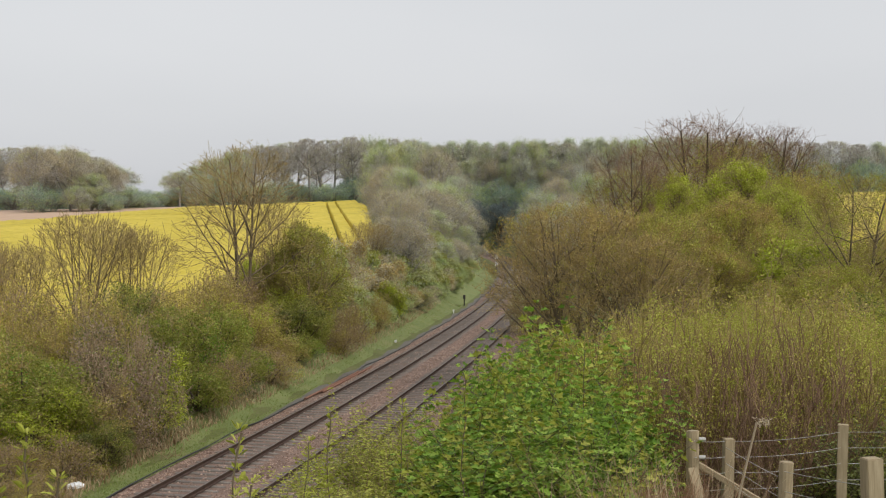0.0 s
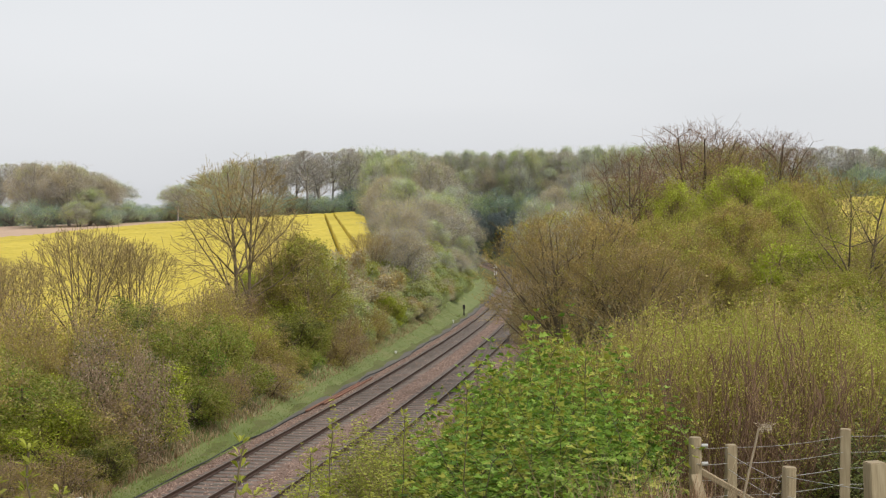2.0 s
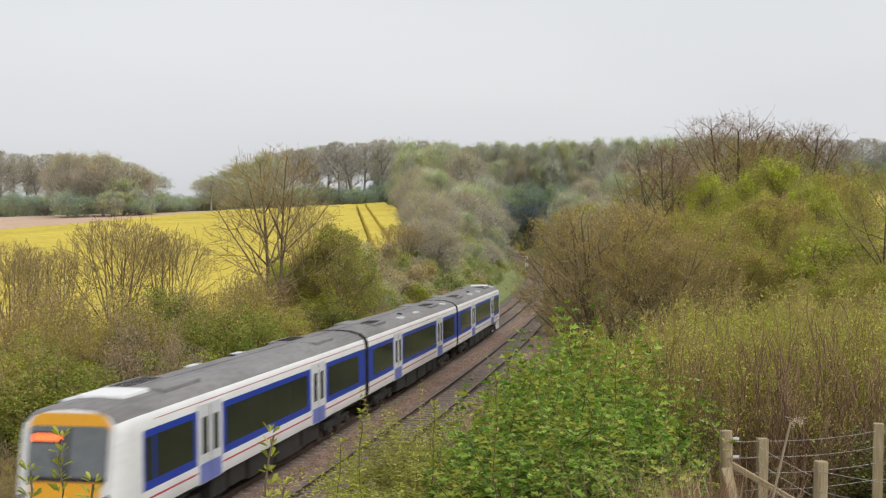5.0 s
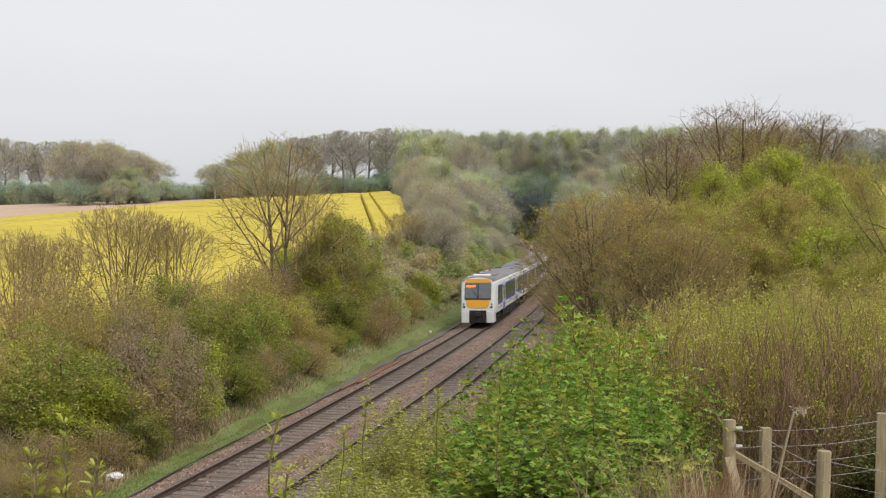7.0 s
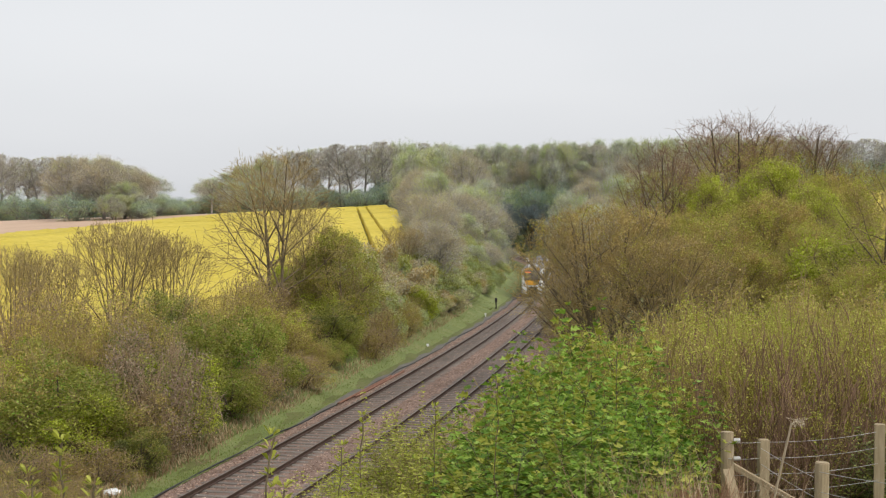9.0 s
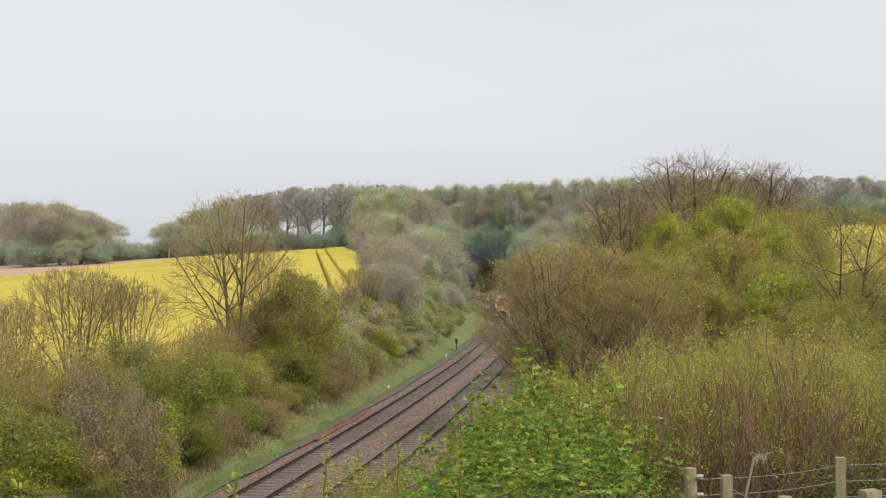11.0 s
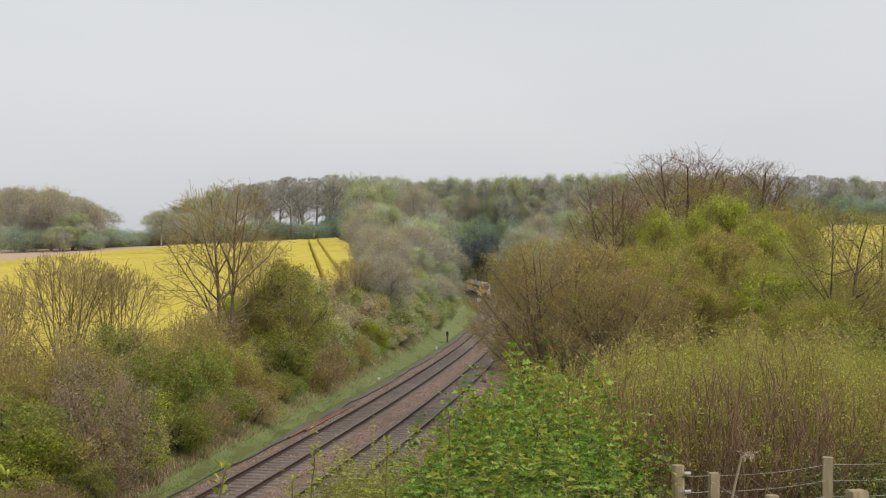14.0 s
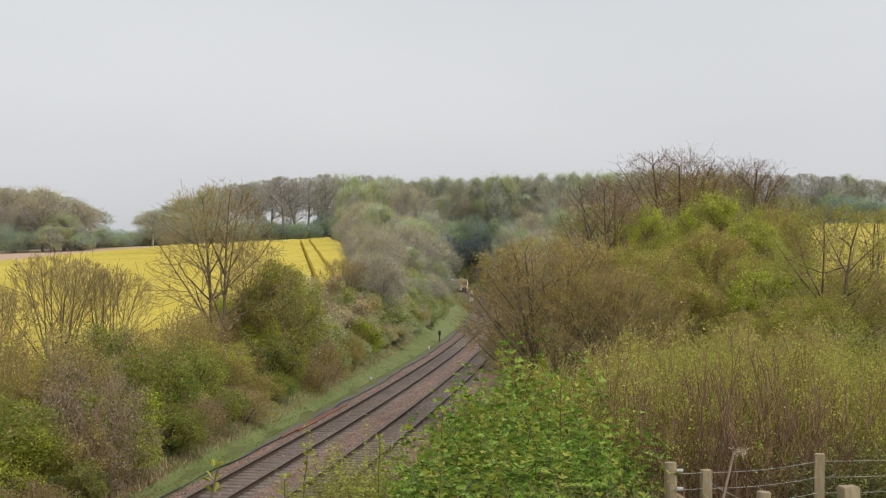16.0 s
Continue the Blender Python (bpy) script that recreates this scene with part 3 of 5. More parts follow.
def build_plant(key):
    seed, name, label, category, grown, bark, twig, leaf, count, size, jitter, thin, narrow, low, group = KINDS[key]
    rng = np.random.default_rng(seed)
    leaf = list(leaf) if isinstance(leaf, (list, tuple)) else [leaf]
    ob = tagged(new(name), label, category, group=group)
    if "bottom" in grown and "counts" in grown:
        return build_ramified(ob, rng, grown, bark, twig, leaf, count, size, jitter, thin, narrow)
    if "nodes" in grown:
        return build_shoots(ob, rng, grown, bark, leaf)
    if "dome" in grown:
        return build_dome(ob, rng, grown, bark, twig, leaf, count, size)
    segs, tips = grow(rng, **grown)
    # bring the grown frame to its natural height and width
    high, wide = SHAPE[key]
    kz = high / np.percentile(segs[:, 6], 99.5)
    kx = wide / (2 * np.percentile(np.hypot(segs[:, 4], segs[:, 5]), 93))
    k = np.array([kx, kx, kz])
    segs[:, 1:4] *= k
    segs[:, 4:7] *= k
    tips = tips * np.concatenate([k, k])
    top = segs[:, 0] <= (0 if grown["levels"] < 3 else 1)
    V, F = tubes(segs[top, 1:], 5)
    tagged(child("trunk" if grown["stems"] == 1 else "stem_clump", mesh_np("trunk", V, F, [bark], smooth=True), ob), kind="" if grown["stems"] == 1 else "stuff")
    tw = segs[~top, 1:].copy()
    tw[:, 6:8] = np.maximum(tw[:, 6:8], thin * 0.004)
    V, F = tubes(tw, 3)
    tagged(child("twig_mass", mesh_np("twig_mass", V, F, [twig]), ob), kind="stuff")
    zmax, wid = high, wide
    if count:
        mid = (tips[:, :3] + tips[:, 3:]) / 2
        P, which = clumped(rng, mid, count, max(40, count // (75 if size < 0.08 else 200)), jitter * (1.45 if size < 0.08 else 2.0))
        loose = rng.random(count) < 0.22
        pick = tips[rng.integers(0, len(tips), count)]
        t = rng.random((count, 1))
        P = np.where(loose[:, None], pick[:, :3] * (1 - t) + pick[:, 3:] * t + rng.normal(size=(count, 3)) * jitter * 0.7, P)
        ok = P[:, 2] > low * zmax
        finish_plant(ob, P[ok], which[ok], size, rng, narrow, leaf)
    return ob, zmax, wid


def build_ramified(ob, rng, grown, bark, twig, leaf, count, size, jitter, thin, narrow):
    grown = dict(grown)
    clump, leafy_to = grown.pop("clump", 6), grown.pop("leafy_to", 1.2)
    segs, tips = ramify(rng, **grown)
    limbs = segs[:, 0] <= 1
    V, F = tubes(segs[limbs, 1:], 5)
    one = grown["stems"] == 1
    tagged(child("trunk" if one else "stem_clump", mesh_np("trunk", V, F, [bark], smooth=True), ob), kind="" if one else "stuff")
    tw = segs[~limbs, 1:].copy()
    tw[:, 6:8] = np.maximum(tw[:, 6:8], thin * 0.004)
    V, F = tubes(tw, 3)
    tagged(child("twig_mass", mesh_np("twig_mass", V, F, [twig]), ob), kind="stuff")
    if count:
        pick = rng.integers(0, len(tips), max(60, count // clump))
        t = rng.random((len(pick), 1))
        C = tips[pick, :3] * (1 - t) + tips[pick, 3:6] * t
        spray = rng.integers(0, len(pick), count)
        P = C[spray] + np.clip(rng.normal(size=(count, 3)), -1.7, 1.7) * jitter * rng.uniform(0.5, 1.4, len(pick))[spray, None]
        which = (tips[pick, 6].astype(int) % 97)[spray]
        ok = P[:, 2] < grown["height"] * (leafy_to + 0.06 * np.sin(P[:, 0] * 1.3 + P[:, 1]))
        finish_plant(ob, P[ok], which[ok], size, rng, narrow, leaf)
    return ob, float(np.percentile(segs[:, 6], 99.5)), float(2 * np.percentile(np.hypot(segs[:, 4], segs[:, 5]), 97))


def build_shoots(ob, rng, grown, bark, leaf):
    """A bush of upright shoots with leaves set pair by pair, or in rosettes, at the nodes."""
    H, W, gap, size, shape, ring = grown["height"], grown["width"], grown["nodes"], grown["leaf"], grown["shape"], grown["ring"]
    segs, P, D, N, S, T = [], [], [], [], [], []

    def shoot_at(p, d, L, r, lev, tone):
        n = max(3, int(L / gap))
        turn = rng.uniform(0, 6.28)
        for i in range(n):
            d = d + rng.normal(size=3) * 0.07 + np.array([0, 0, 0.05])
            d /= math.sqrt(d @ d)
            q = p + d * L / n
            segs.append((*p, *q, r * (1 - 0.8 * i / n), r * (1 - 0.8 * (i + 1) / n)))
            p, t = q, (i + 1) / n
            if t < (grown["bare"] if lev == 0 else 0.1):
                continue
            turn += 1.57 + rng.normal() * 0.25
            last = i == n - 1
            for k in range(ring + (2 if last else 0)):
                az = turn + 6.283 * k / ring + rng.normal() * 0.3
                side = np.array([math.cos(az), math.sin(az), 0])
                rise = rng.uniform(0.5, 1.4) if last else rng.uniform(-0.15, 0.55)
                P.append(p + side * size * grown["stalk"])
                D.append(side + np.array([0, 0, rise]))
                N.append(np.array([0, 0, 1.0]) + rng.normal(size=3) * 0.35 - side * 0.3)
                S.append(size * rng.uniform(0.65, 1.2) * (0.6 if last else 1))
                T.append(tone if rng.random() > 0.2 else rng.integers(0, len(leaf)))
            if lev == 0 and rng.random() < grown["side"]:
                e = d * 0.75 + np.array([math.cos(turn + 0.8), math.sin(turn + 0.8), 0]) * 0.65
                shoot_at(p, e / np.linalg.norm(e), L * rng.uniform(0.12, 0.3), r * 0.5, 1, tone)

    for k in range(grown["shoots"]):
        a, s = rng.uniform(0, 6.28), math.sqrt(rng.random())
        lean = np.array([math.cos(a), math.sin(a), 0]) * s
        L = H * (1 - 0.35 * s * s) * rng.uniform(0.7, 1.08)
        shoot_at(lean * W * 0.22 + np.array([0, 0, -0.1]), (lean * W * 0.30 + np.array([0, 0, L])) / np.linalg.norm(lean * W * 0.30 + np.array([0, 0, L])), L, 0.009, 0, int(rng.integers(0, len(leaf))))
    V, F = tubes(segs, 4)
    tagged(child("stem_clump", mesh_np("stem_clump", V, F, [bark]), ob), kind="stuff")
    V, F = broad_leaves(np.array(P), np.array(D), np.array(N), np.array(S), shape)
    me = mesh_np("foliage", V, F, leaf, np.tile(np.array(T), len(shape) - 2))
    tagged(child("foliage", me, ob), kind="stuff")
    return ob, float(np.percentile(V[:, 2], 98.5)), float(2 * np.percentile(np.hypot(V[:, 0], V[:, 1]), 95))


def build_dome(ob, rng, grown, bark, twig, leaf, count, size):
    """A full-crowned tree: a trunk, limbs to many rounded lobes, and leaf sprays over the lobes."""
    H, W, lobes, bottom = grown["height"], grown["width"], grown["dome"], grown["bottom"]
    u = rng.normal(size=(lobes, 3))
    u /= np.linalg.norm(u, axis=1, keepdims=True)
    u[:, 2] = np.abs(u[:, 2]) * rng.choice([1, 1, 1, -0.9], lobes)
    R = rng.uniform(*grown.get("lobe", (0.11, 0.2)), lobes) * W
    zc, zr = H * (bottom + (1 - bottom) * 0.45), H * (1 - bottom) * 0.5
    u *= rng.uniform(0.55, 1.0, (lobes, 1)) ** grown.get("fill", 0)
    C = np.stack([u[:, 0] * W * 0.36, u[:, 1] * W * 0.36, zc + u[:, 2] * (zr - R * 0.6)], 1) * rng.uniform(0.8, 1.08, (lobes, 1))
    segs = []
    fork = np.array([0, 0, H * max(bottom, 0.12)])
    segs.append((*(0, 0, -0.5), *fork, W * 0.035, W * 0.024))
    for c in C:
        mid = (fork + c) / 2 + rng.normal(size=3) * W * 0.03 + np.array([0, 0, -0.03 * H])
        segs.append((*fork, *mid, W * 0.014, W * 0.009))
        segs.append((*mid, *c, W * 0.009, W * 0.004))
    V, F = tubes(segs, 5)
    child("trunk", mesh_np("trunk", V, F, [bark], smooth=True), ob)
    tw = []
    for c, r in zip(C, R):
        for _ in range(grown.get("sprays", 10)):
            d = rng.normal(size=3) + np.array([0, 0, 0.5])
            d /= np.linalg.norm(d)
            tw.append((*c, *(c + d * r * rng.uniform(0.7, 1.25)), W * 0.003, W * 0.0015))
    V, F = tubes(tw, 3)
    tagged(child("twig_mass", mesh_np("twig_mass", V, F, [twig]), ob), kind="stuff")
    which = rng.integers(0, lobes, count)
    d = rng.normal(size=(count, 3)) + np.array([0, 0, 0.35])
    d /= np.linalg.norm(d, axis=1, keepdims=True)
    P = C[which] + d * (R[which] * np.clip(rng.normal(0.9, 0.16, count), 0, 1.15))[:, None] * np.array([1, 1, 0.85])
    finish_plant(ob, P, which, size, rng, 0.7, leaf)
    return ob, float(np.percentile(P[:, 2], 99.3)), float(2 * np.percentile(np.hypot(P[:, 0], P[:, 1]), 97))


def plant(key, bearing, dist, top, width, turn=None, sink=0.1):
    """Sets a plant at a bearing (degrees to the right of north) and distance, with its top's height and its width."""
    x, y = dist * math.tan(radians(bearing)), dist
    z = float(ground_z(x, y))
    rng = random.Random(int(bearing * 1000) + int(dist * 77))
    turn = rng.uniform(0, 360) if turn is None else turn
    firsttime = key not in PROTO
    if firsttime:
        PROTO[key] = build_plant(key)
    ob, zmax, wid = PROTO[key]
    h = max(top - z, 0.5)
    kz = h / zmax
    kx = min(max(width / wid, kz / 1.35), kz * 1.5)
    m = pose(x, y, z - sink, 0, 0, turn) @ Matrix.Diagonal((kx, kx, kz, 1))
    if firsttime:
        ob.matrix_basis = m
        return ob
    other = copy_thing(ob, m)
    other.matrix_basis = m
    return other


BUSH = dict(stems=18, length=2.2, radius=0.03, levels=2, kids=(7, 5), angle=52, lift=0.02, shrink=0.55, base=0.8, lean=0.9, first=0.1)
BROOM = dict(stems=60, length=2.8, radius=0.014, levels=2, kids=(5, 3), angle=20, lift=0.09, shrink=0.45, base=1.5, lean=0.28, first=0.3)
SHRUB = dict(dome=34, height=3.2, width=4, bottom=0.0, sprays=9, lobe=(0.09, 0.17), fill=0.6)
FULL = dict(dome=44, height=12, width=12, bottom=0.08, sprays=8)

species("bare_tree", 21, "bare_tree", "tall bare ash tree with fine grey-brown twigs", "tree", dict(stems=2, height=11, width=8.6, bottom=0.12, counts=(14, 7, 5), angle=50, lift=0.05, radius=0.14, base=0.3, first=0.16, fan=(0.15, 0.4)), M_LIMB, M_TWIG, [L_BROWN, L_OLIVE], 5000, 0.045, 0.06, 2.4)
species("bare_multi", 22, "bare_bush_tree", "many-stemmed bare tree with upright brown twigs", "tree", dict(stems=7, height=7.5, width=9, bottom=0.05, counts=(6, 5, 4), angle=44, lift=0.06, radius=0.08, base=0.25, first=0.15), M_LIMB, M_TWIG, [L_BROWN, L_OLIVE], 3500, 0.045, 0.06, 2.6)
species("bronze", 23, "bronze_tree", "spreading tree with bronze-brown spring buds", "tree", dict(stems=5, height=7.5, width=10, bottom=0.06, counts=(9, 8, 4), angle=50, lift=0.03, radius=0.13, base=0.4, first=0.14, crook=1.4, clump=14), M_LIMB, M_TWIG, [L_BROWN, L_BRONZE, L_OLIVE, L_BRONZE], 20000, 0.075, 0.13, 1.9)
species("bronze_thin", 29, "thin_bronze_tree", "airy spreading tree with few bronze buds", "tree", dict(stems=4, height=7.5, width=10, bottom=0.06, counts=(7, 6, 4), angle=52, lift=0.02, radius=0.12, base=0.4, first=0.14, crook=1.5, clump=14), M_LIMB, M_TWIG, [L_BROWN, L_BRONZE, L_OLIVE, L_BRONZE], 6500, 0.075, 0.13, 1.9)
species("bare_leafing", 30, "leafing_ash_tree", "open-limbed tree with sparse yellow-green young leaves", "tree", dict(stems=2, height=11, width=8.6, bottom=0.1, counts=(13, 7, 5), angle=50, lift=0.03, radius=0.15, base=0.3, first=0.16, crook=1.5, fan=(0.2, 0.5), clump=16), M_BARK, M_TWIG, [L_SPRING, L_OLIVE, L_LIME], 11000, 0.075, 0.16, 2.0)
species("olive", 24, "budding_tree", "round tree with olive-green opening leaves", "tree", dict(stems=4, height=8, width=8, bottom=0.03, counts=(11, 9, 6), angle=48, lift=0.03, radius=0.13, base=0.3, first=0.12, clump=40), M_LIMB, M_TWIG, [L_OLIVE, L_SPRING, L_OLIVE, L_BRONZE], 34000, 0.10, 0.24, 1.8)
species("lime", 25, "leafing_tree", "tree in bright lime-green young leaf", "tree", dict(stems=3, height=9, width=7, bottom=0.08, counts=(11, 9, 6), angle=50, lift=0.02, radius=0.14, base=0.3, first=0.2, clump=55), M_LIMB, M_TWIG, [L_LIME, L_LIME, L_SPRING], 19000, 0.115, 0.24, 1.8)
species("olive_yellow", 28, "yellow_leafing_tree", "round tree in yellow-green young leaf", "tree", dict(stems=4, height=8, width=8, bottom=0.03, counts=(11, 8, 5), angle=50, lift=0.02, radius=0.13, base=0.3, first=0.12, clump=60), M_LIMB, M_TWIG, [L_SPRING, L_OLIVE, L_SPRING, L_BRONZE], 32000, 0.10, 0.26, 1.8)
species("crown", 26, "oak_tree", "large oak with bare upper twigs and greening lower limbs", "tree", dict(stems=3, height=13, width=12, bottom=0.12, counts=(13, 9, 5), angle=52, lift=0.02, radius=0.21, base=0.4, first=0.2, crook=1.7, clump=24, leafy_to=0.76), M_BARK, M_TWIGP, [L_OLIVE, L_BROWN, L_SPRING, L_SPRING], 24000, 0.10, 0.24, 2.0)
species("ivy", 27, "ivy_clad_tree", "tree thickly clad in dark green ivy", "tree", dict(stems=2, height=7.5, width=4.8, bottom=0.0, counts=(12, 9, 6), angle=52, lift=0.02, radius=0.13, base=0.2, first=0.08, clump=40), M_LIMB, M_TWIG, [L_MID, L_OLIVE, L_SPRING, L_OLIVE], 20000, 0.09, 0.2, 1.8)
species("hedge", 31, "green_bush", "dense green hedgerow bush in new leaf", "bush", SHRUB, M_BARK, M_TWIG, [L_MID, L_GREEN, L_MID], 15000, 0.068, 0.15, 2.0, group="lineside bushes")
species("hedge_olive", 32, "olive_bush", "thorny bush with olive and brown twigs", "bush", BUSH, M_BARK, M_TWIG, [L_OLIVE, L_BROWN], 11000, 0.075, 0.14, 2.2, group="lineside bushes")
species("hedge_dark", 33, "dark_bush", "dark evergreen bush with ivy on the bank", "bush", SHRUB, M_BARK, M_TWIG, [L_DARK, L_MID], 15000, 0.068, 0.16, 1.8, group="lineside bushes")
species("hedge_lime", 34, "lime_bush", "bush in pale lime-green leaf on the bank", "bush", SHRUB, M_BARK, M_TWIG, [L_LIME, L_MID], 15000, 0.068, 0.16, 1.8, group="lineside bushes")
species("bramble", 35, "dead_bramble_mound", "tangled mound of dead grey-brown brambles and ivy", "bramble", dict(BUSH, stems=30, wobble=0.4, lift=-0.05, kids=(8, 5)), M_BARK, M_TWIGR, [L_DEAD, L_DEAD, L_DARK], 16000, 0.10, 0.16, 2.4, 0.35)
species("scrub", 36, "dry_scrub", "low dry brown scrub on the railway bank", "scrub", dict(BUSH, stems=22, wobble=0.25), M_BARK, M_TWIGR, [L_DEAD, L_OLIVE, L_BROWN], 10000, 0.08, 0.16, 2.2, 0.4, group="lineside scrub")
species("broom", 37, "willow_thicket", "thicket of upright olive twigs with small buds", "thicket", BROOM, M_TWIGY, M_TWIGY, [L_SPRING, L_OLIVE, L_SPRING], 26000, 0.029, 0.06, 1.0, group="willow thickets")
species("broom_red", 38, "bare_thicket", "thicket of upright grey-brown bare stems", "thicket", BROOM, M_TWIGP, M_TWIGP, [L_BROWN, L_OLIVE], 4000, 0.024, 0.05, 1.2, group="willow thickets")
species("hawthorn", 39, "sycamore_sapling", "sycamore saplings in vivid fresh green lobed leaf", "bush", dict(nodes=0.085, height=2.2, width=1.9, shoots=52, leaf=0.098, shape=PALMATE, ring=2, stalk=0.45, bare=0.2, side=0.55), M_BARK, M_TWIG, [L_GREEN, L_GREEN, L_GREEN, L_SPRING], 0, 0, 0, group="foreground bushes")
species("hawthorn_pale", 40, "pale_hawthorn_bush", "young hawthorn with sparse yellow-green leaves", "bush", dict(nodes=0.06, height=1.9, width=1.6, shoots=26, leaf=0.042, shape=WEDGE, ring=4, stalk=0.15, bare=0.3, side=0.6), M_TWIGR, M_TWIGR, [L_SPRING, L_MID, L_SPRING, L_LIME], 0, 0, 0, group="foreground bushes")
species("hawthorn_dark", 41, "privet_bush", "low dark green privet bush behind the fence", "bush", dict(nodes=0.055, height=1.8, width=1.8, shoots=40, leaf=0.045, shape=WEDGE, ring=3, stalk=0.15, bare=0.15, side=0.7), M_BARK, M_BARK, [L_DARK, L_MID, L_DARK], 0, 0, 0, group="foreground bushes")
# bushes for the far bank, with haze worked into their colours
species("bank_brown", 42, "brown_bush", "twiggy brown bush on the far bank, greyed for haze", "bush", SHRUB, M_BARKG, M_TWIGG, [L_WBROWN, L_WOLIVE, L_BROWN], 9000, 0.11, 0, group="lineside bushes")
species("bank_green", 43, "pale_green_bush", "green bush in new leaf on the far bank, paled for haze", "bush", SHRUB, M_BARKG, M_TWIGG, [L_WGREEN, L_WOLIVE, L_MID], 9000, 0.11, 0, group="lineside bushes")
# woodland kinds: haze is painted into bark, twigs and leaves
species("wood_bare", 51, "bare_woodland_tree", "tall bare woodland tree with a grey trunk, paled for haze", "tree", dict(stems=1, height=20, width=12, bottom=0.38, counts=(16, 8, 6), angle=50, lift=0.04, radius=0.42, first=0.42, crook=1.3), M_BARKG, M_TWIGG, [L_WBROWN, L_GREY], 4200, 0.17, 0.25, 9, group="woodland edge")
species("wood_bare2", 57, "bare_woodland_tree", "broad bare woodland tree with grey branches, paled for haze", "tree", dict(stems=2, height=19, width=13, bottom=0.32, counts=(12, 8, 6), angle=52, lift=0.03, radius=0.36, base=0.8, first=0.36, crook=1.4), M_BARKG, M_TWIGG, [L_WBROWN, L_WOLIVE], 5500, 0.17, 0.25, 9, group="woodland edge")
species("wood_grey", 52, "woodland_tree", "woodland tree coming into leaf, greyed for haze", "tree", dict(stems=1, height=19, width=14, bottom=0.3, counts=(16, 9, 5), angle=54, lift=0.02, radius=0.4, first=0.34, crook=1.3, clump=40), M_BARKG, M_TWIGG, [L_GREY, L_WGREEN, L_GREY, L_WBROWN], 13000, 0.22, 0.6, 9, group="woodland edge")
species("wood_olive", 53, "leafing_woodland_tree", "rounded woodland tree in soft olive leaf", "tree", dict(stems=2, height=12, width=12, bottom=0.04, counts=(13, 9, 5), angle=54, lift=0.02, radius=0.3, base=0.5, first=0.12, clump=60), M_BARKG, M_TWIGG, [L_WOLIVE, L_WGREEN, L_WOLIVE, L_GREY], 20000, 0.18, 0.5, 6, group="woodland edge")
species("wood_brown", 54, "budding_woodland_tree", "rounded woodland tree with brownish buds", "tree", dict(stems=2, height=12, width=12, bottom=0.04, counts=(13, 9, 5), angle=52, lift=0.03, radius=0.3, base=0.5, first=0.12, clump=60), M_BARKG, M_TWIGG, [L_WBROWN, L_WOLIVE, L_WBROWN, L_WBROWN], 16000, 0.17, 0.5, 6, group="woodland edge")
# its blue-green tone is haze painted into the leaves
species("wood_dark", 55, "evergreen_woodland_bush", "understorey bush in the wood, tinted blue-green for haze", "bush", dict(FULL, bottom=0.0, height=9), M_BARKG, M_TWIGG, [L_BLUE, L_BLUE, L_WGREEN], 11000, 0.26, 0, group="woodland understorey")
# foliage coloured dark to stand for shade at the cutting's end
species("wood_gloom", 58, "yew_tree", "dense tree at the end of the cutting, shade painted into its foliage", "tree", dict(FULL, bottom=0.0, height=12), M_BARK, M_BARK, [L_GLOOM], 14000, 0.30, 0, group="woodland understorey")
species("blossom", 56, "blossoming_blackthorn", "blackthorn covered in pale white blossom", "bush", dict(FULL, height=4, width=4, dome=26), M_BARK, M_TWIG, [L_WHITE, L_GREY, L_WOLIVE], 6000, 0.12, 0)

# bearing, distance, top height, width
# far woodland on the skyline, above the fields
rng = random.Random(3)


def skyline(b):
    return float(np.interp(b, [-21, -18, -15.2, -14.3, -12.9, -12.3, -11, -9.5, -8, -6, -4, -2, 0, 3, 5, 8, 10, 14, 18, 21],
                           [37.5, 36.5, 32.5, 27, 23, 28.5, 30.5, 36, 38, 39.3, 40.3, 38.8, 37.8, 38.3, 38.8, 39.8, 39.8, 39.3, 38.3, 37]))


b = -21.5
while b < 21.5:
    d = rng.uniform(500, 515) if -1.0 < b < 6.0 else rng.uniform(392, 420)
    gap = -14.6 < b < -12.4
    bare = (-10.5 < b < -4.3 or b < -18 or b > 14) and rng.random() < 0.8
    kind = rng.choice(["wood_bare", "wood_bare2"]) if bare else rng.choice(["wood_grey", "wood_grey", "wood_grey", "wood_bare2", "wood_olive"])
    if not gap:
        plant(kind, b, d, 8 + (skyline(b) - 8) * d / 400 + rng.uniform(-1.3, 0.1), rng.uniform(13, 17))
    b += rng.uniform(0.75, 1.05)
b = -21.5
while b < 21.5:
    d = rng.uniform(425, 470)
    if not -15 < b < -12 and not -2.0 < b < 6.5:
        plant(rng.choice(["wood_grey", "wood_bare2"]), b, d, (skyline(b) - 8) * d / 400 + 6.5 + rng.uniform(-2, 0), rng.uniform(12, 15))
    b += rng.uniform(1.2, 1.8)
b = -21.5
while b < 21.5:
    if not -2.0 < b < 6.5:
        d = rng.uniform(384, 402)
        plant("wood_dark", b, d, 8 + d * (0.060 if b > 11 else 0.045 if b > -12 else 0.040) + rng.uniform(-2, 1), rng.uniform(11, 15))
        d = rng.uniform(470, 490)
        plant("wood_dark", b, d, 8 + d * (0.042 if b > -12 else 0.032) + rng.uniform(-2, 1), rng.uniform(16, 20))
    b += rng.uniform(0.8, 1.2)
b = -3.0
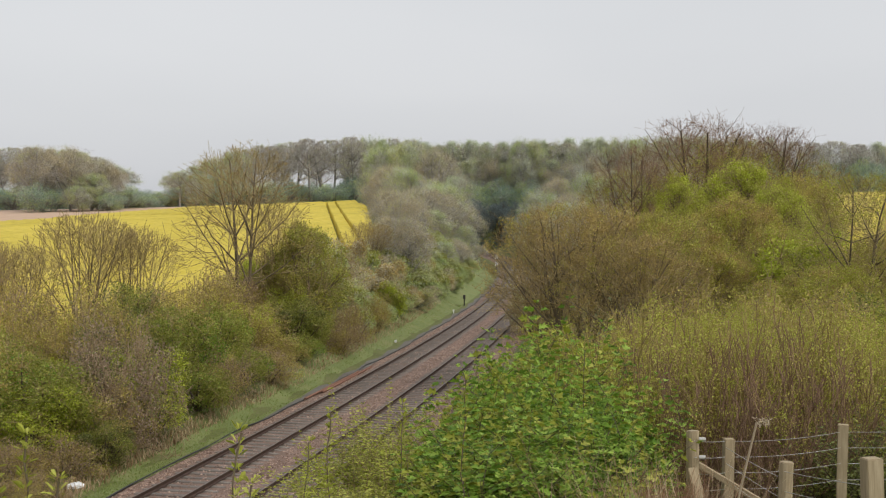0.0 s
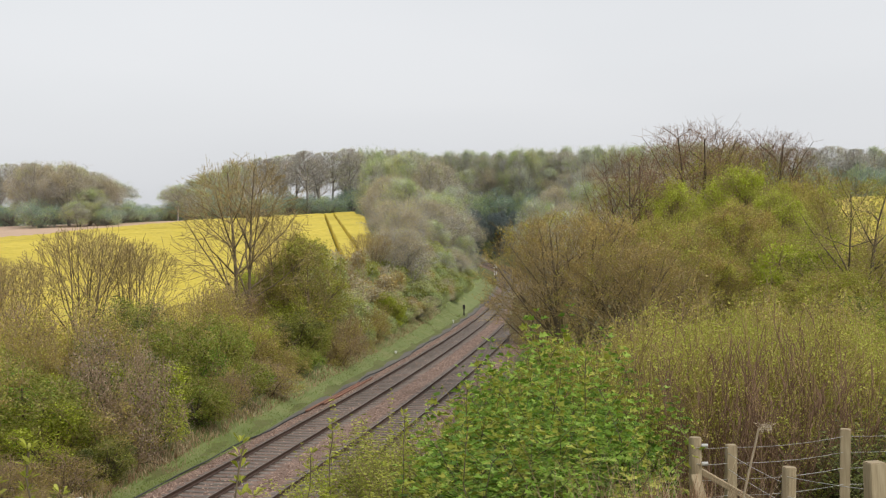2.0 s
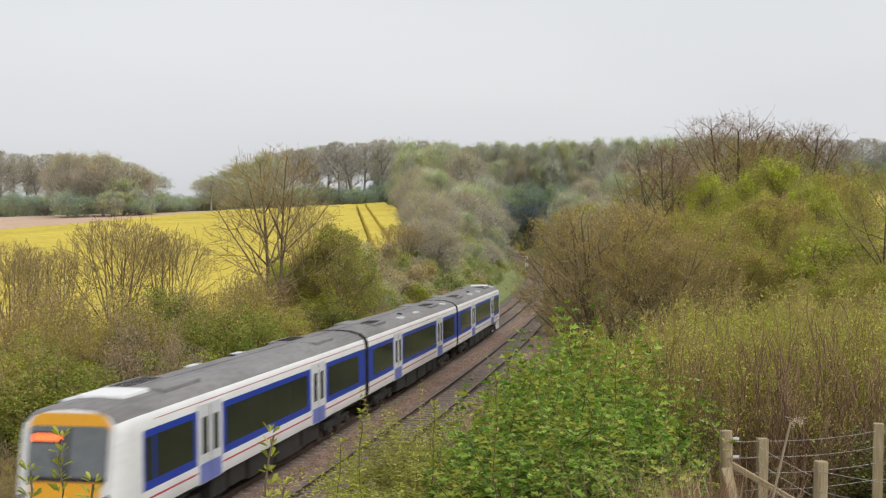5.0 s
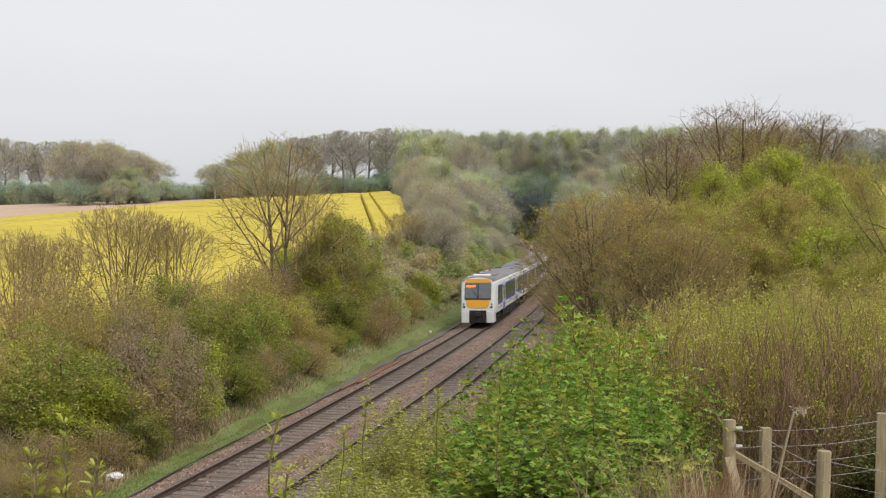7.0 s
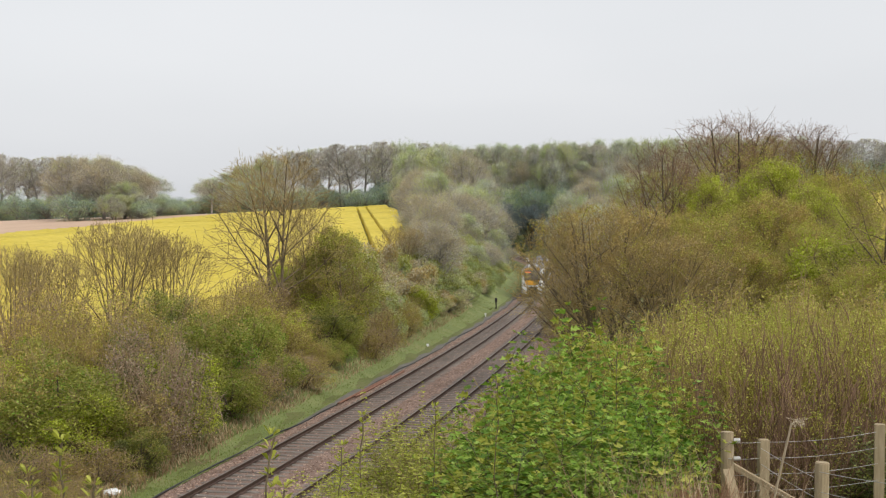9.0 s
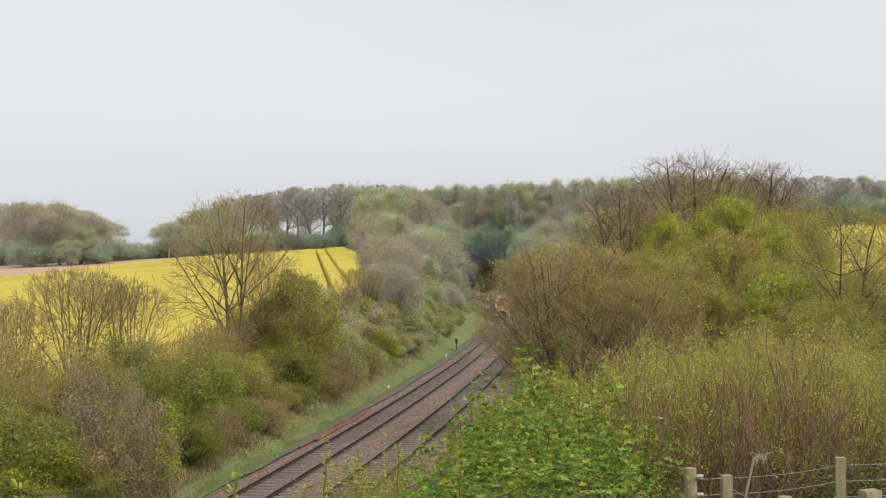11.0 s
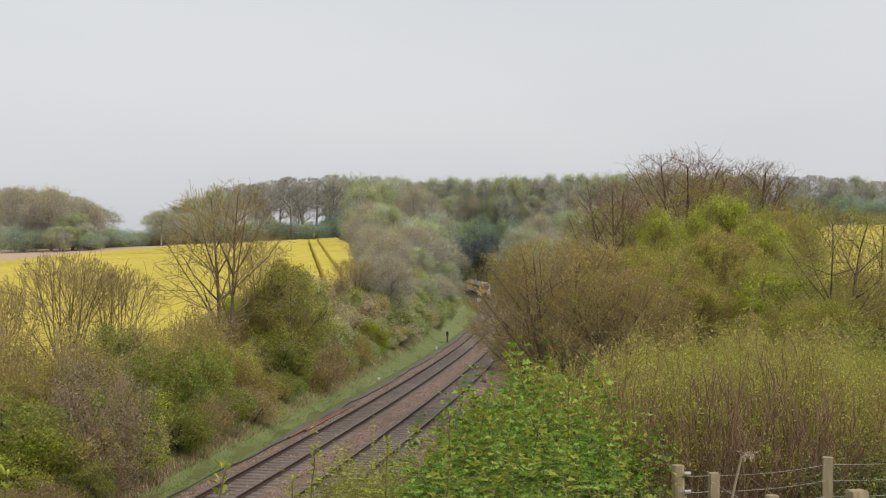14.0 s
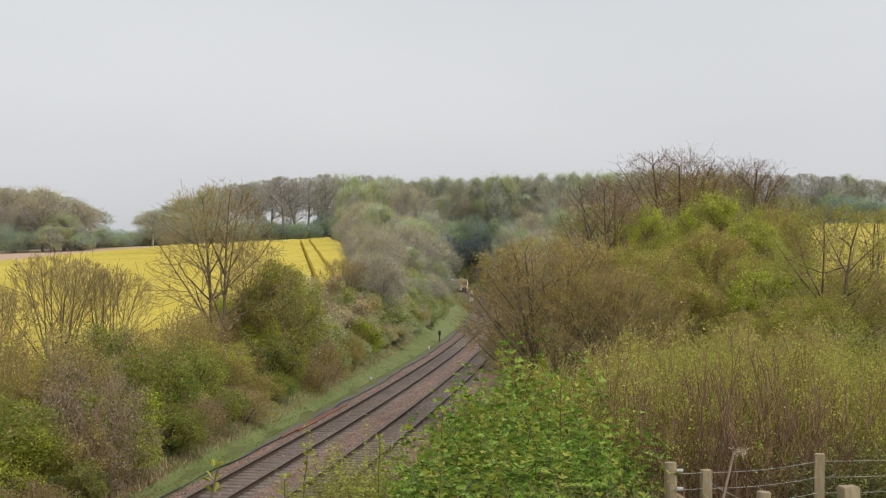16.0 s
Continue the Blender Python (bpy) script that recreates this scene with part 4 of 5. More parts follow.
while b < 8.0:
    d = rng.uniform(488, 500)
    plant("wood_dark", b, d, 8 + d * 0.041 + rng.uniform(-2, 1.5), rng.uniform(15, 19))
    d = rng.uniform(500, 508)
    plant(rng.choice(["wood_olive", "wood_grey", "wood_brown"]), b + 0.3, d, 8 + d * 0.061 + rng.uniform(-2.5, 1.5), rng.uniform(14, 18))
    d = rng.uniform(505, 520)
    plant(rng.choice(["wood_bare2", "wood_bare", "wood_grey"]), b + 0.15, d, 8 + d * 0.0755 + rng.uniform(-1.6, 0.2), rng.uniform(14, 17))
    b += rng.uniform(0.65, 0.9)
# the nearer spinney beyond the ploughed field
for b, d, t, w, k in ((-18.4, 335, 31.5, 17, "wood_brown"), (-17.0, 330, 31, 17, "wood_brown"), (-15.7, 335, 28, 15, "wood_brown"), (-16.2, 328, 24, 13, "wood_olive"), (-14.6, 345, 21.5, 12, "wood_dark"), (-13.8, 350, 19.5, 10, "wood_dark"),
                      (-18.2, 325, 21, 13, "wood_dark"), (-16.6, 322, 20.5, 13, "wood_olive"), (-15.4, 326, 19, 11, "wood_dark"), (-12.2, 372, 27, 12, "wood_grey"), (-11.4, 375, 26, 10, "wood_olive"), (-10.2, 380, 28, 10, "wood_dark")):
    plant(k, b, d, t, w)


# trees up both slopes of the cutting
def slope_tree(kind, y, u, h, w):
    x = float(track_x(y)) + u
    if u < 0 and x - w * 0.42 < -0.066 * y:
        return
    plant(kind, math.degrees(math.atan2(x, y)), y, min(float(ground_z(x, y)) + h, 8 + 0.059 * y), w)


rng = random.Random(17)
for y, us in ((155, (-10, -16)), (172, (-9, -16)), (190, (-9, -16)), (208, (-9, -17)), (226, (-9, -17)), (244, (-9, -17, -24)), (262, (-9, -17, -25)), (282, (-12, -19, -26)), (302, (-13, -19, -26, -32)), (324, (-14, -20, -27, -35)), (346, (-15, -21, -30, -41)), (368, (-15, -22, -29, -38)),
              (205, (17, 26, 36)), (225, (16, 25, 35)), (248, (15, 24, 34)), (270, (14, 23, 33, 43)), (295, (13, 22, 32, 44)), (320, (12, 21, 31, 42)), (345, (12, 21, 32, 44)), (368, (11, 19, 30, 42))):
    for k, u in enumerate(us):
        near = abs(u) < 12
        h = rng.uniform(3.5, 5.0) if near else (rng.uniform(6, 9) if y < 235 else rng.uniform(10.5, 14))
        kind = rng.choice(["wood_brown", "wood_olive", "wood_brown"] if y < 330 else ["wood_brown", "wood_olive", "wood_olive", "wood_grey"])
        slope_tree(kind, y + rng.uniform(-4, 4), u + rng.uniform(-2, 2), h, (5.5 if near else 8 if y < 235 else 12.5) * rng.uniform(0.9, 1.2))
# dark-coloured trees that paint the shaded gap where the line disappears
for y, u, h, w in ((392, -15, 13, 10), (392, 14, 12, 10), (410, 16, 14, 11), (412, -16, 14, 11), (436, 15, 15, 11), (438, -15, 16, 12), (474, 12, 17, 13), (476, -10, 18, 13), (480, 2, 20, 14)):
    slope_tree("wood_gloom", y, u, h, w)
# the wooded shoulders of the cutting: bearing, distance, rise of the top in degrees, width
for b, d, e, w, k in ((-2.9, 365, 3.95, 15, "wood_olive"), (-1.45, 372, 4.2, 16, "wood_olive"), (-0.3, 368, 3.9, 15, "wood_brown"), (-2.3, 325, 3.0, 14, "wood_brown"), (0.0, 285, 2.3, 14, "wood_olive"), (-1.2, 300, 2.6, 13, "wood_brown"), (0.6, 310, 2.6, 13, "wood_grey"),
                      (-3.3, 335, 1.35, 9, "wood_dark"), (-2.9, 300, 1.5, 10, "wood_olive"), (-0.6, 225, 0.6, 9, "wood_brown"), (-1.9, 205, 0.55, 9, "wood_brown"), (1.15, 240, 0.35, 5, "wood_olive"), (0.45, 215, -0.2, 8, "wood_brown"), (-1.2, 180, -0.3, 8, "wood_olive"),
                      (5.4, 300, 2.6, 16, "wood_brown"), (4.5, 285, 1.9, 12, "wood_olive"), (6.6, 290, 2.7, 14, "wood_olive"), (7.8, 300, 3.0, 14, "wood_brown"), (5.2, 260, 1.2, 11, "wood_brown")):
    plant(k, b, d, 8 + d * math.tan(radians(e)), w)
plant("blossom", -2.45, 290, 8 + 290 * math.tan(radians(1.45)), 4.5)
# left bank: bare trees before the yellow field
plant("bare_tree", -9.3, 75, 13.6, 9.2, 130)
plant("bare_tree", -7.7, 79, 10.2, 4.0, 200)
plant("bare_multi", -16.4, 66, 9.3, 7.6, 10)
plant("bare_multi", -14.2, 68, 8.6, 5.6, 110)
plant("bare_multi", -19.2, 62, 7.6, 5.5, 220)
plant("bare_multi", -20.8, 60, 8.0, 5.0, 300)
plant("ivy", -6.3, 78, 8.5, 5.2)
plant("ivy", -7.6, 80, 7.0, 4.0)
# woodland kinds here too, for the haze in their colours
plant("wood_brown", -2.0, 128, 9.8, 7.5)
plant("bare_multi", -3.4, 125, 9.4, 6.5)
plant("wood_olive", -2.6, 135, 9.2, 6.5)
# left bank: hedge and thicket along the foot of the field
rng = random.Random(5)
for i in range(96):
    y = 44 + 150 * (i / 96) ** 1.35
    row = i % 3
    u = -4.5 - row * 2.4 - rng.uniform(0, 1.2) - max(0, y - 60) * 0.012
    x = float(track_x(y)) + u
    z = float(ground_z(x, y))
    k = rng.choice(["hedge_olive", "hedge_olive", "hedge_olive", "scrub", "hedge_dark", "hedge_lime", "hedge"] if row else ["hedge", "scrub", "hedge_olive", "scrub", "hedge_lime"])
    # further along, use the bushes whose colours include haze
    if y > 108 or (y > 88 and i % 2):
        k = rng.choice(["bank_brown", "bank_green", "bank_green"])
    h = (1.9 + row * 0.7 + rng.uniform(-0.5, 0.9)) * (1 + 0.002 * y)
    plant(k, math.degrees(math.atan2(x, y)), y, z + h, rng.uniform(3.0, 4.6))
for b, d, t, w, k in ((-15.2, 46.5, 5.2, 5.2, "bramble"), (-14.3, 50, 4.0, 4.0, "bramble"), (-15.8, 52, 5.4, 4.5, "hedge_olive"), (-19.0, 43, 3.7, 5.4, "hedge"), (-18.3, 42, 2.7, 3.6, "hedge_lime"), (-20.6, 44, 4.6, 4.6, "hedge_olive"), (-15.6, 42.5, 1.5, 2.2, "hedge_dark"), (-17.8, 40.5, 1.3, 3.4, "scrub"), (-20.3, 39, 1.5, 3.4, "scrub"), (-20.9, 36.5, 0.9, 3.0, "scrub"), (-19.7, 36.2, 0.75, 2.6, "hedge_olive"), (-18.8, 37.5, 0.75, 2.2, "scrub"),
                      (-12.6, 55, 4.6, 4.2, "hedge"), (-17.4, 54, 6.2, 5.5, "hedge_olive"), (-19.8, 56, 6.0, 5.5, "scrub"), (-11.0, 60, 4.6, 4.4, "hedge"), (-7.0, 74, 4.0, 4.4, "hedge_dark"), (-13.2, 60, 5.8, 5.0, "hedge_olive"), (-9.8, 66, 4.4, 5.0, "hedge_olive"), (-4.8, 92, 4.6, 5.0, "bank_green"), (-3.4, 105, 5.4, 5.6, "bank_brown")):
    plant(k, b, d, t, w)
# right bank: the big group of trees
plant("crown", 11.8, 95, 17.3, 12.5, 30)
plant("crown", 15.2, 100, 17.0, 10, 160)
plant("crown", 9.0, 86, 14.6, 8, 250)
plant("bare_tree", 13.4, 98, 16.2, 8)
plant("bare_tree", 17.4, 105, 14.2, 9)
plant("olive", 16.8, 92, 11.6, 5.5)
plant("bare_leafing", 20.6, 64, 11.0, 7.0, 40)
plant("olive", 16.2, 88, 12.2, 7)
plant("lime", 13.9, 85, 13.0, 6.5)
plant("lime", 15.4, 80, 11.0, 5.0)
plant("lime", 10.8, 84, 12.0, 5.0)
plant("olive", 13.4, 72, 10.2, 7.0)
plant("olive_yellow", 10.9, 68, 8.9, 6.5)
plant("olive", 9.9, 70, 9.3, 5.5)
plant("olive_yellow", 15.4, 66, 8.4, 5.0)
plant("lime", 16.2, 64, 7.6, 5.0)
plant("olive", 12.0, 62, 7.4, 6.0)
plant("olive", 19.6, 62, 7.8, 6.0)
plant("bare_leafing", 18.8, 57, 10.9, 7.0, 100)
plant("olive_yellow", 17.6, 56, 6.6, 6.0)
plant("hedge_lime", 16.4, 62, 8.0, 6.0)
plant("bronze", 6.3, 62, 9.6, 10.2, 75)
plant("bronze", 9.0, 58, 8.0, 7.5, 190)
plant("bronze_thin", 4.9, 66, 8.2, 5.6, 300)
plant("hedge_dark", 19.6, 48, 5.6, 5.0)
for b, d, t, w, k in ((8.0, 48, 4.6, 5.0, "hedge_olive"), (10.4, 46, 5.6, 5.5, "hedge_olive"), (13.2, 48, 6.2, 6.0, "hedge_olive"), (16.2, 46, 6.0, 6.0, "hedge_olive"), (5.6, 52, 3.6, 4.0, "hedge"), (18.6, 44, 6.2, 5.5, "hedge_olive"), (7.4, 40, 3.4, 4.0, "hedge"), (9.8, 36, 4.2, 4.4, "hedge_lime"),
                      (4.4, 100, 4.0, 5.0, "bank_brown"), (5.2, 86, 4.0, 5.0, "scrub"), (7.2, 130, 11.5, 9.0, "wood_brown"), (6.2, 150, 10.5, 8.0, "wood_brown"), (6.0, 165, 9.0, 7.0, "wood_olive"), (5.6, 185, 8.5, 7.0, "wood_brown"), (5.5, 205, 9.0, 7.0, "wood_olive")):
    plant(k, b, d, t, w)
# willow thicket below the knoll
rng = random.Random(9)
for i in range(44):
    b = 7.8 + 14.0 * (i % 11) / 10 + rng.uniform(-0.5, 0.5)
    d = 15.5 + 3.6 * (i // 11) + rng.uniform(-1, 1)
    t = 8 - d * (0.068 if b > 10.5 else 0.088) + rng.uniform(-0.3, 0.25)
    plant("broom_red" if 11.8 < b < 17.5 and i // 11 < 2 and rng.random() < 0.5 else "broom", b, d, t, rng.uniform(3.0, 4.2))

for b, d, t, w in ((13.0, 14.2, 6.55, 2.6), (14.6, 14.0, 6.75, 2.8), (11.6, 14.6, 6.2, 2.2)):
    plant("broom_red", b, d, t, w)
for b, d, t, w in ((18.4, 13.4, 5.9, 1.9), (19.9, 13.2, 6.0, 1.8), (16.6, 13.8, 5.6, 1.6), (21.2, 13.6, 6.0, 1.8)):
    plant("hawthorn_dark", b, d, t, w)

# foreground hawthorns
def hedge_top(b):
    return float(np.interp(b, [-7, -5.2, -3.8, -2.5, -1.2, 0.4, 1.8, 3.0, 5.6, 7.2, 9.0, 11.5], [0.176, 0.166, 0.150, 0.136, 0.144, 0.142, 0.120, 0.106, 0.094, 0.104, 0.124, 0.148]))


for d, step, start, drop in ((15.5, 1.5, -3.4, 0.0), (13.4, 1.6, -5.0, 0.012), (11.6, 1.7, -6.2, 0.035), (10.0, 1.8, -6.8, 0.06)):
    b = start
    while b < (10.6 if d > 15 else 8.8 if d > 13 else 6.6):
        green = 0.2 < b < 8.2
        plant("hawthorn" if green else "hawthorn_pale", b + rng.uniform(-0.4, 0.4), d + rng.uniform(-0.6, 0.6), 8 - d * (hedge_top(b) + drop + rng.uniform(-0.004, 0.01)), rng.uniform(1.3, 1.9))
        b += step


def shoot(bearing, dist, top, lean, seed):
    """A single leafy shoot that sticks up before the lens."""
    rng = np.random.default_rng(seed)
    x, z0 = dist * math.tan(radians(bearing)), float(ground_z(dist * math.tan(radians(bearing)), dist))
    ob = tagged(new("hawthorn_shoot"), "slender shoot with clusters of yellow-green young leaves", "shoot", group="young shoots")
    n = 14
    t = np.linspace(0, 1, n)
    pts = np.stack([lean * t ** 2 + 0.01 * rng.normal(size=n), 0.02 * rng.normal(size=n), (top - z0) * t], 1)
    child("stem", swept("stem", pts, 0.005, M_LIMB), ob)
    P, D = [], []
    for zz in np.arange(0.0, 0.75, 0.06):
        t = 1 - zz / (top - z0)
        c = np.array([lean * t ** 2, 0, (top - z0) * t])
        for k in range(8 if zz else 10):
            a = rng.uniform(0, 6.28)
            out = np.array([math.cos(a), math.sin(a), rng.uniform(0.5, 1.8)])
            P.append(c + out * 0.012)
            D.append(out)
    up = np.tile([0, 0, 1.0], (len(P), 1)) + rng.normal(size=(len(P), 3)) * 0.3
    V, F = broad_leaves(np.array(P), np.array(D), up, 0.045 * rng.uniform(0.55, 1.25, len(P)), SLIM)
    child("leaves", mesh_np("leaves", V, F, [L_SPRING]), ob)
    ob.matrix_basis = pose(x, dist, z0)
    return ob


for i, (b, d, t, ln) in enumerate(((-19.4, 5.2, 7.13, 0.05), (-18.6, 5.0, 6.98, 0.1), (-19.9, 5.4, 6.95, -0.05), (-9.85, 5.6, 7.08, 0.03), (-9.5, 5.4, 6.88, 0.05), (-5.6, 8.5, 6.75, 0.05), (-6.6, 9.0, 6.45, 0.05), (0.9, 9.5, 6.85, 0.02), (6.5, 11, 6.95, 0.02), (-2.1, 11, 6.45, 0.04))):
    shoot(b, d, t, ln, 70 + i)

# ---- fence on the knoll ----
def post(bearing, dist, top, w, round_post, label):
    x = dist * math.tan(radians(bearing))
    z0 = float(ground_z(x, dist)) - 0.2
    ob = tagged(new("fence_post"), label, "fence post", group="fence posts")
    h = top - z0
    if round_post:
        bm = cyl(w / 2, h, Matrix.Translation((0, 0, h / 2)), 14, w * 0.48)
        bmesh.ops.bevel(bm, geom=[e for e in bm.edges if all(v.co.z > h - 0.01 for v in e.verts)], offset=0.006, segments=2, affect="EDGES")
    else:
        bm = box(-w / 2, w / 2, -w / 2, w / 2, 0, h)
        bmesh.ops.bevel(bm, geom=list(bm.edges), offset=0.006, segments=2, affect="EDGES")
    me = bpy.data.meshes.new("post")
    bm.to_mesh(me)
    bm.free()
    me.materials.append(M_POST)
    child("post", me, ob)
    ob.matrix_basis = pose(x, dist, z0, random.Random(int(bearing * 9)).uniform(-1.5, 1.5), random.Random(int(bearing * 7)).uniform(-1.5, 1.5), 14 * bearing)
    return Vector((x, dist, top))


P1 = post(11.6, 11.5, 6.13, 0.125, True, "round weathered straining post with wire tensioners")
P2 = post(13.05, 12.0, 5.98, 0.10, False, "square weathered fence post with wires stapled on")
P3 = post(15.5, 9.5, 6.22, 0.115, True, "short round weathered fence post")
P4 = post(18.05, 12.0, 6.12, 0.10, False, "tall square weathered fence post")
P5 = post(19.75, 8.0, 6.52, 0.115, False, "thick square weathered fence post")


def beam(name, a, b, w, t, label):
    a, b = Vector(a), Vector(b)
    L = (b - a).length
    bm = box(-w / 2, w / 2, -t / 2, t / 2, 0, L)
    bmesh.ops.bevel(bm, geom=list(bm.edges), offset=0.006, segments=2, affect="EDGES")
    me = bpy.data.meshes.new(name)
    bm.to_mesh(me)
    bm.free()
    me.materials.append(M_POST)
    ob = tagged(new(name, me), label, "fence brace")
    ob.matrix_basis = Matrix.Translation(a) @ (b - a).to_track_quat("Z", "Y").to_matrix().to_4x4()


beam("fence_brace", P1 + Vector((-0.03, -0.1, -0.33)), P1 + Vector((0.16, -0.5, -1.25)), 0.11, 0.05, "split timber brace leaning on the straining post")
beam("fence_rail", P1 + Vector((0.02, 0.08, -0.3)), P1 + Vector((0.75, -0.1, -0.72)), 0.08, 0.05, "sloping timber rail between fence posts")


def wire(a, b, sag, label="thin galvanised fence wire strung between posts"):
    t = np.linspace(0, 1, 9)[:, None]
    pts = np.array(a)[None] * (1 - t) + np.array(b)[None] * t
    pts[:, 2] -= sag * 4 * (t * (1 - t))[:, 0]
    tagged(new("fence_wire", swept("fence_wire", pts, 0.0026, M_WIRE, 5)), label, "wire", group="fence wires")


for dz in (-0.08, -0.235, -0.39, -0.55):
    wire(P1 + Vector((0, -0.065, dz)), P2 + Vector((0, -0.056, dz + 0.06)), 0.01)
    wire(P2 + Vector((0, -0.056, dz + 0.06)), P4 + Vector((0, -0.056, dz + 0.01)), 0.03)
    wire(P4 + Vector((0, -0.056, dz + 0.01)), P4 + Vector((1.6, 0.05, dz + 0.02)), 0.01)
    if dz > -0.5:
        wire(P3 + Vector((0, 0.06, dz)), P5 + Vector((0, 0.06, dz - 0.12)), 0.01)
        wire(P2 + Vector((0, -0.056, dz)), P3 + Vector((0, 0.06, dz - 0.05)), 0.01)
for dz in (-0.07, -0.24):
    bm = cyl(0.02, 0.06, Matrix.Rotation(math.pi / 2, 4, "Y"), 10)
    me = bpy.data.meshes.new("wire_tensioner")
    bm.to_mesh(me)
    bm.free()
    me.materials.append(M_WIRE)
    ob = tagged(new("wire_tensioner", me), "bright metal wire tensioner on a fence post", "fitting", group="wire tensioners")
    ob.location = P1 + Vector((0.085, -0.04, dz))


def reed(bearing, dist, top, lean):
    x = dist * math.tan(radians(bearing))
    z0 = float(ground_z(x, dist))
    ob = tagged(new("dry_reed"), "leaning pale dry reed with a feathery head", "reed")
    t = np.linspace(0, 1, 10)
    pts = np.stack([lean * t ** 1.3, 0 * t, (top - z0) * t], 1)
    child("stalk", swept("stalk", pts, 0.009, M_REED), ob)
    rng = np.random.default_rng(4)
    P = pts[-1] + np.stack([rng.uniform(-0.01, 0.10, 90), rng.normal(size=90) * 0.012, rng.normal(size=90) * 0.014], 1)
    V, F = leaves(P, 0.035, rng, -0.2, 0.2)
    tagged(child("head", mesh_np("head", V, F, [M_REED]), ob), kind="stuff")
    ob.matrix_basis = pose(x, dist, z0)


reed(12.6, 9.2, 6.57, 0.32)


def grass(name, label, n, place, height, mat, seed, width=0.006):
    """Standing blades or stalks, each a bent tapering strip."""
    rng = np.random.default_rng(seed)
    x, y = place(rng, n)
    z = ground_z(x, y)
    h = height * rng.uniform(0.5, 1.3, n)
    a = rng.uniform(0, 6.28, n)
    lean = h * rng.uniform(0.1, 0.75, n)
    dx, dy = np.cos(a), np.sin(a)
    w = width * rng.uniform(0.6, 1.4, n)
    P = []
    for t, k in ((0, 1), (0.55, 0.8), (1, 0.12)):
        c = np.stack([x + dx * lean * t * t, y + dy * lean * t * t, z - 0.03 + h * t], 1)
        s = np.stack([-dy * w * k, dx * w * k, 0 * w], 1)
        P += [c - s, c + s]
    V = np.stack(P, 1).reshape(-1, 3)
    b = np.arange(n)[:, None] * 6
    F = np.concatenate([b + np.array([[0, 1, 3, 2]]), b + np.array([[2, 3, 5, 4]])])
    return tagged(new(name, mesh_np(name, V, F, [mat])), label, "grass", kind="stuff")


def near_dry(rng, n):
    b, d = np.radians(rng.normal(9.8, 2.2, n)), rng.uniform(7.2, 10.8, n)
    return d * np.tan(b), d


def bracken_patch(rng, n):
    b, d = np.radians(rng.normal(10.2, 0.85, n)), rng.uniform(9.3, 10.9, n)
    return d * np.tan(b), d


def near_knoll(rng, n):
    b, d = np.radians(rng.uniform(-14, 23, n)), rng.uniform(5, 16, n)
    return d * np.tan(b), d


def on_verge(rng, n):
    y = 36 + 110 * rng.random(n) ** 1.5
    return track_x(y) - 2.3 - np.clip((y - 52) * 0.04, 0, 0.9) - rng.random(n) * np.clip(1.1 + (y - 40) * 0.018, 1.1, 3.2), y


def bank_dry(rng, n):
    y = 38 + 90 * rng.random(n) ** 1.4
    return track_x(y) - np.clip(3.2 + (y - 40) * 0.018, 3.2, 5.4) - rng.random(n) * 1.0, y


grass("dry_stalks", "tall dry tan grass stalks on the knoll", 900, near_dry, 1.15, M_STRAW, 61, 0.0045)
grass("dead_bracken", "collapsed red-brown dead bracken beside the straining post", 1500, bracken_patch, 0.95, M_BRACKEN, 65, 0.006)
grass("knoll_grass", "rough green grass covering the knoll", 9000, near_knoll, 0.4, M_BLADE, 62, 0.006)
grass("verge_blades", "short green grass blades along the verge", 30000, on_verge, 0.12, M_BLADE, 63, 0.018)
grass("bank_straw", "dry straw-coloured grass at the foot of the bushes", 5000, bank_dry, 0.26, M_STRAW, 64, 0.018)


# ---- trackside things ----
def lineside_post(y, u, h, label):
    x = float(track_x(y)) + u
    z = float(ground_z(x, y))
    ob = tagged(new("lineside_post"), label, "marker post")
    part("post", cyl(0.07, h, Matrix.Translation((0, 0, h / 2)), 10), M_BLACK, ob)
    part("box", box(-0.14, 0.14, -0.1, 0.1, h - 0.5, h), M_BLACK, ob, bevel=0.015)
    ob.matrix_basis = pose(x, y, z)


lineside_post(140, -3.0, 1.35, "dark lineside post with a small box on top")


def white_marker(y, u, h):
    x = float(track_x(y)) + u
    ob = tagged(new("white_marker"), "small white marker peg beside the track", "marker", group="white markers")
    part("peg", box(-0.05, 0.05, -0.04, 0.04, 0, h), M_WHITE, ob, bevel=0.01)
    part("cap", box(-0.09, 0.09, -0.05, 0.05, h - 0.16, h), M_WHITE, ob, bevel=0.01)
    ob.matrix_basis = pose(x, y, float(ground_z(x, y)) - 0.05)


white_marker(128, -3.0, 0.45)
white_marker(92, -3.2, 0.35)


def signal(y, u):
    x = float(track_x(y)) + u
    ob = tagged(new("signal_board"), "two pale square boards on a lineside post", "signal board")
    part("post", cyl(0.07, 3.4, Matrix.Translation((0, 0, 1.7)), 10), M_BLACK, ob)
    part("board", box(-0.32, 0.32, -0.05, 0.0, 2.7, 3.4), M_WHITE, ob, bevel=0.02)
    part("board", box(-0.32, 0.32, -0.05, 0.0, 1.2, 2.0), M_WHITE, ob, bevel=0.02)
    ob.matrix_basis = pose(x, y, float(ground_z(x, y)) - 0.1)


signal(262, -3.0)


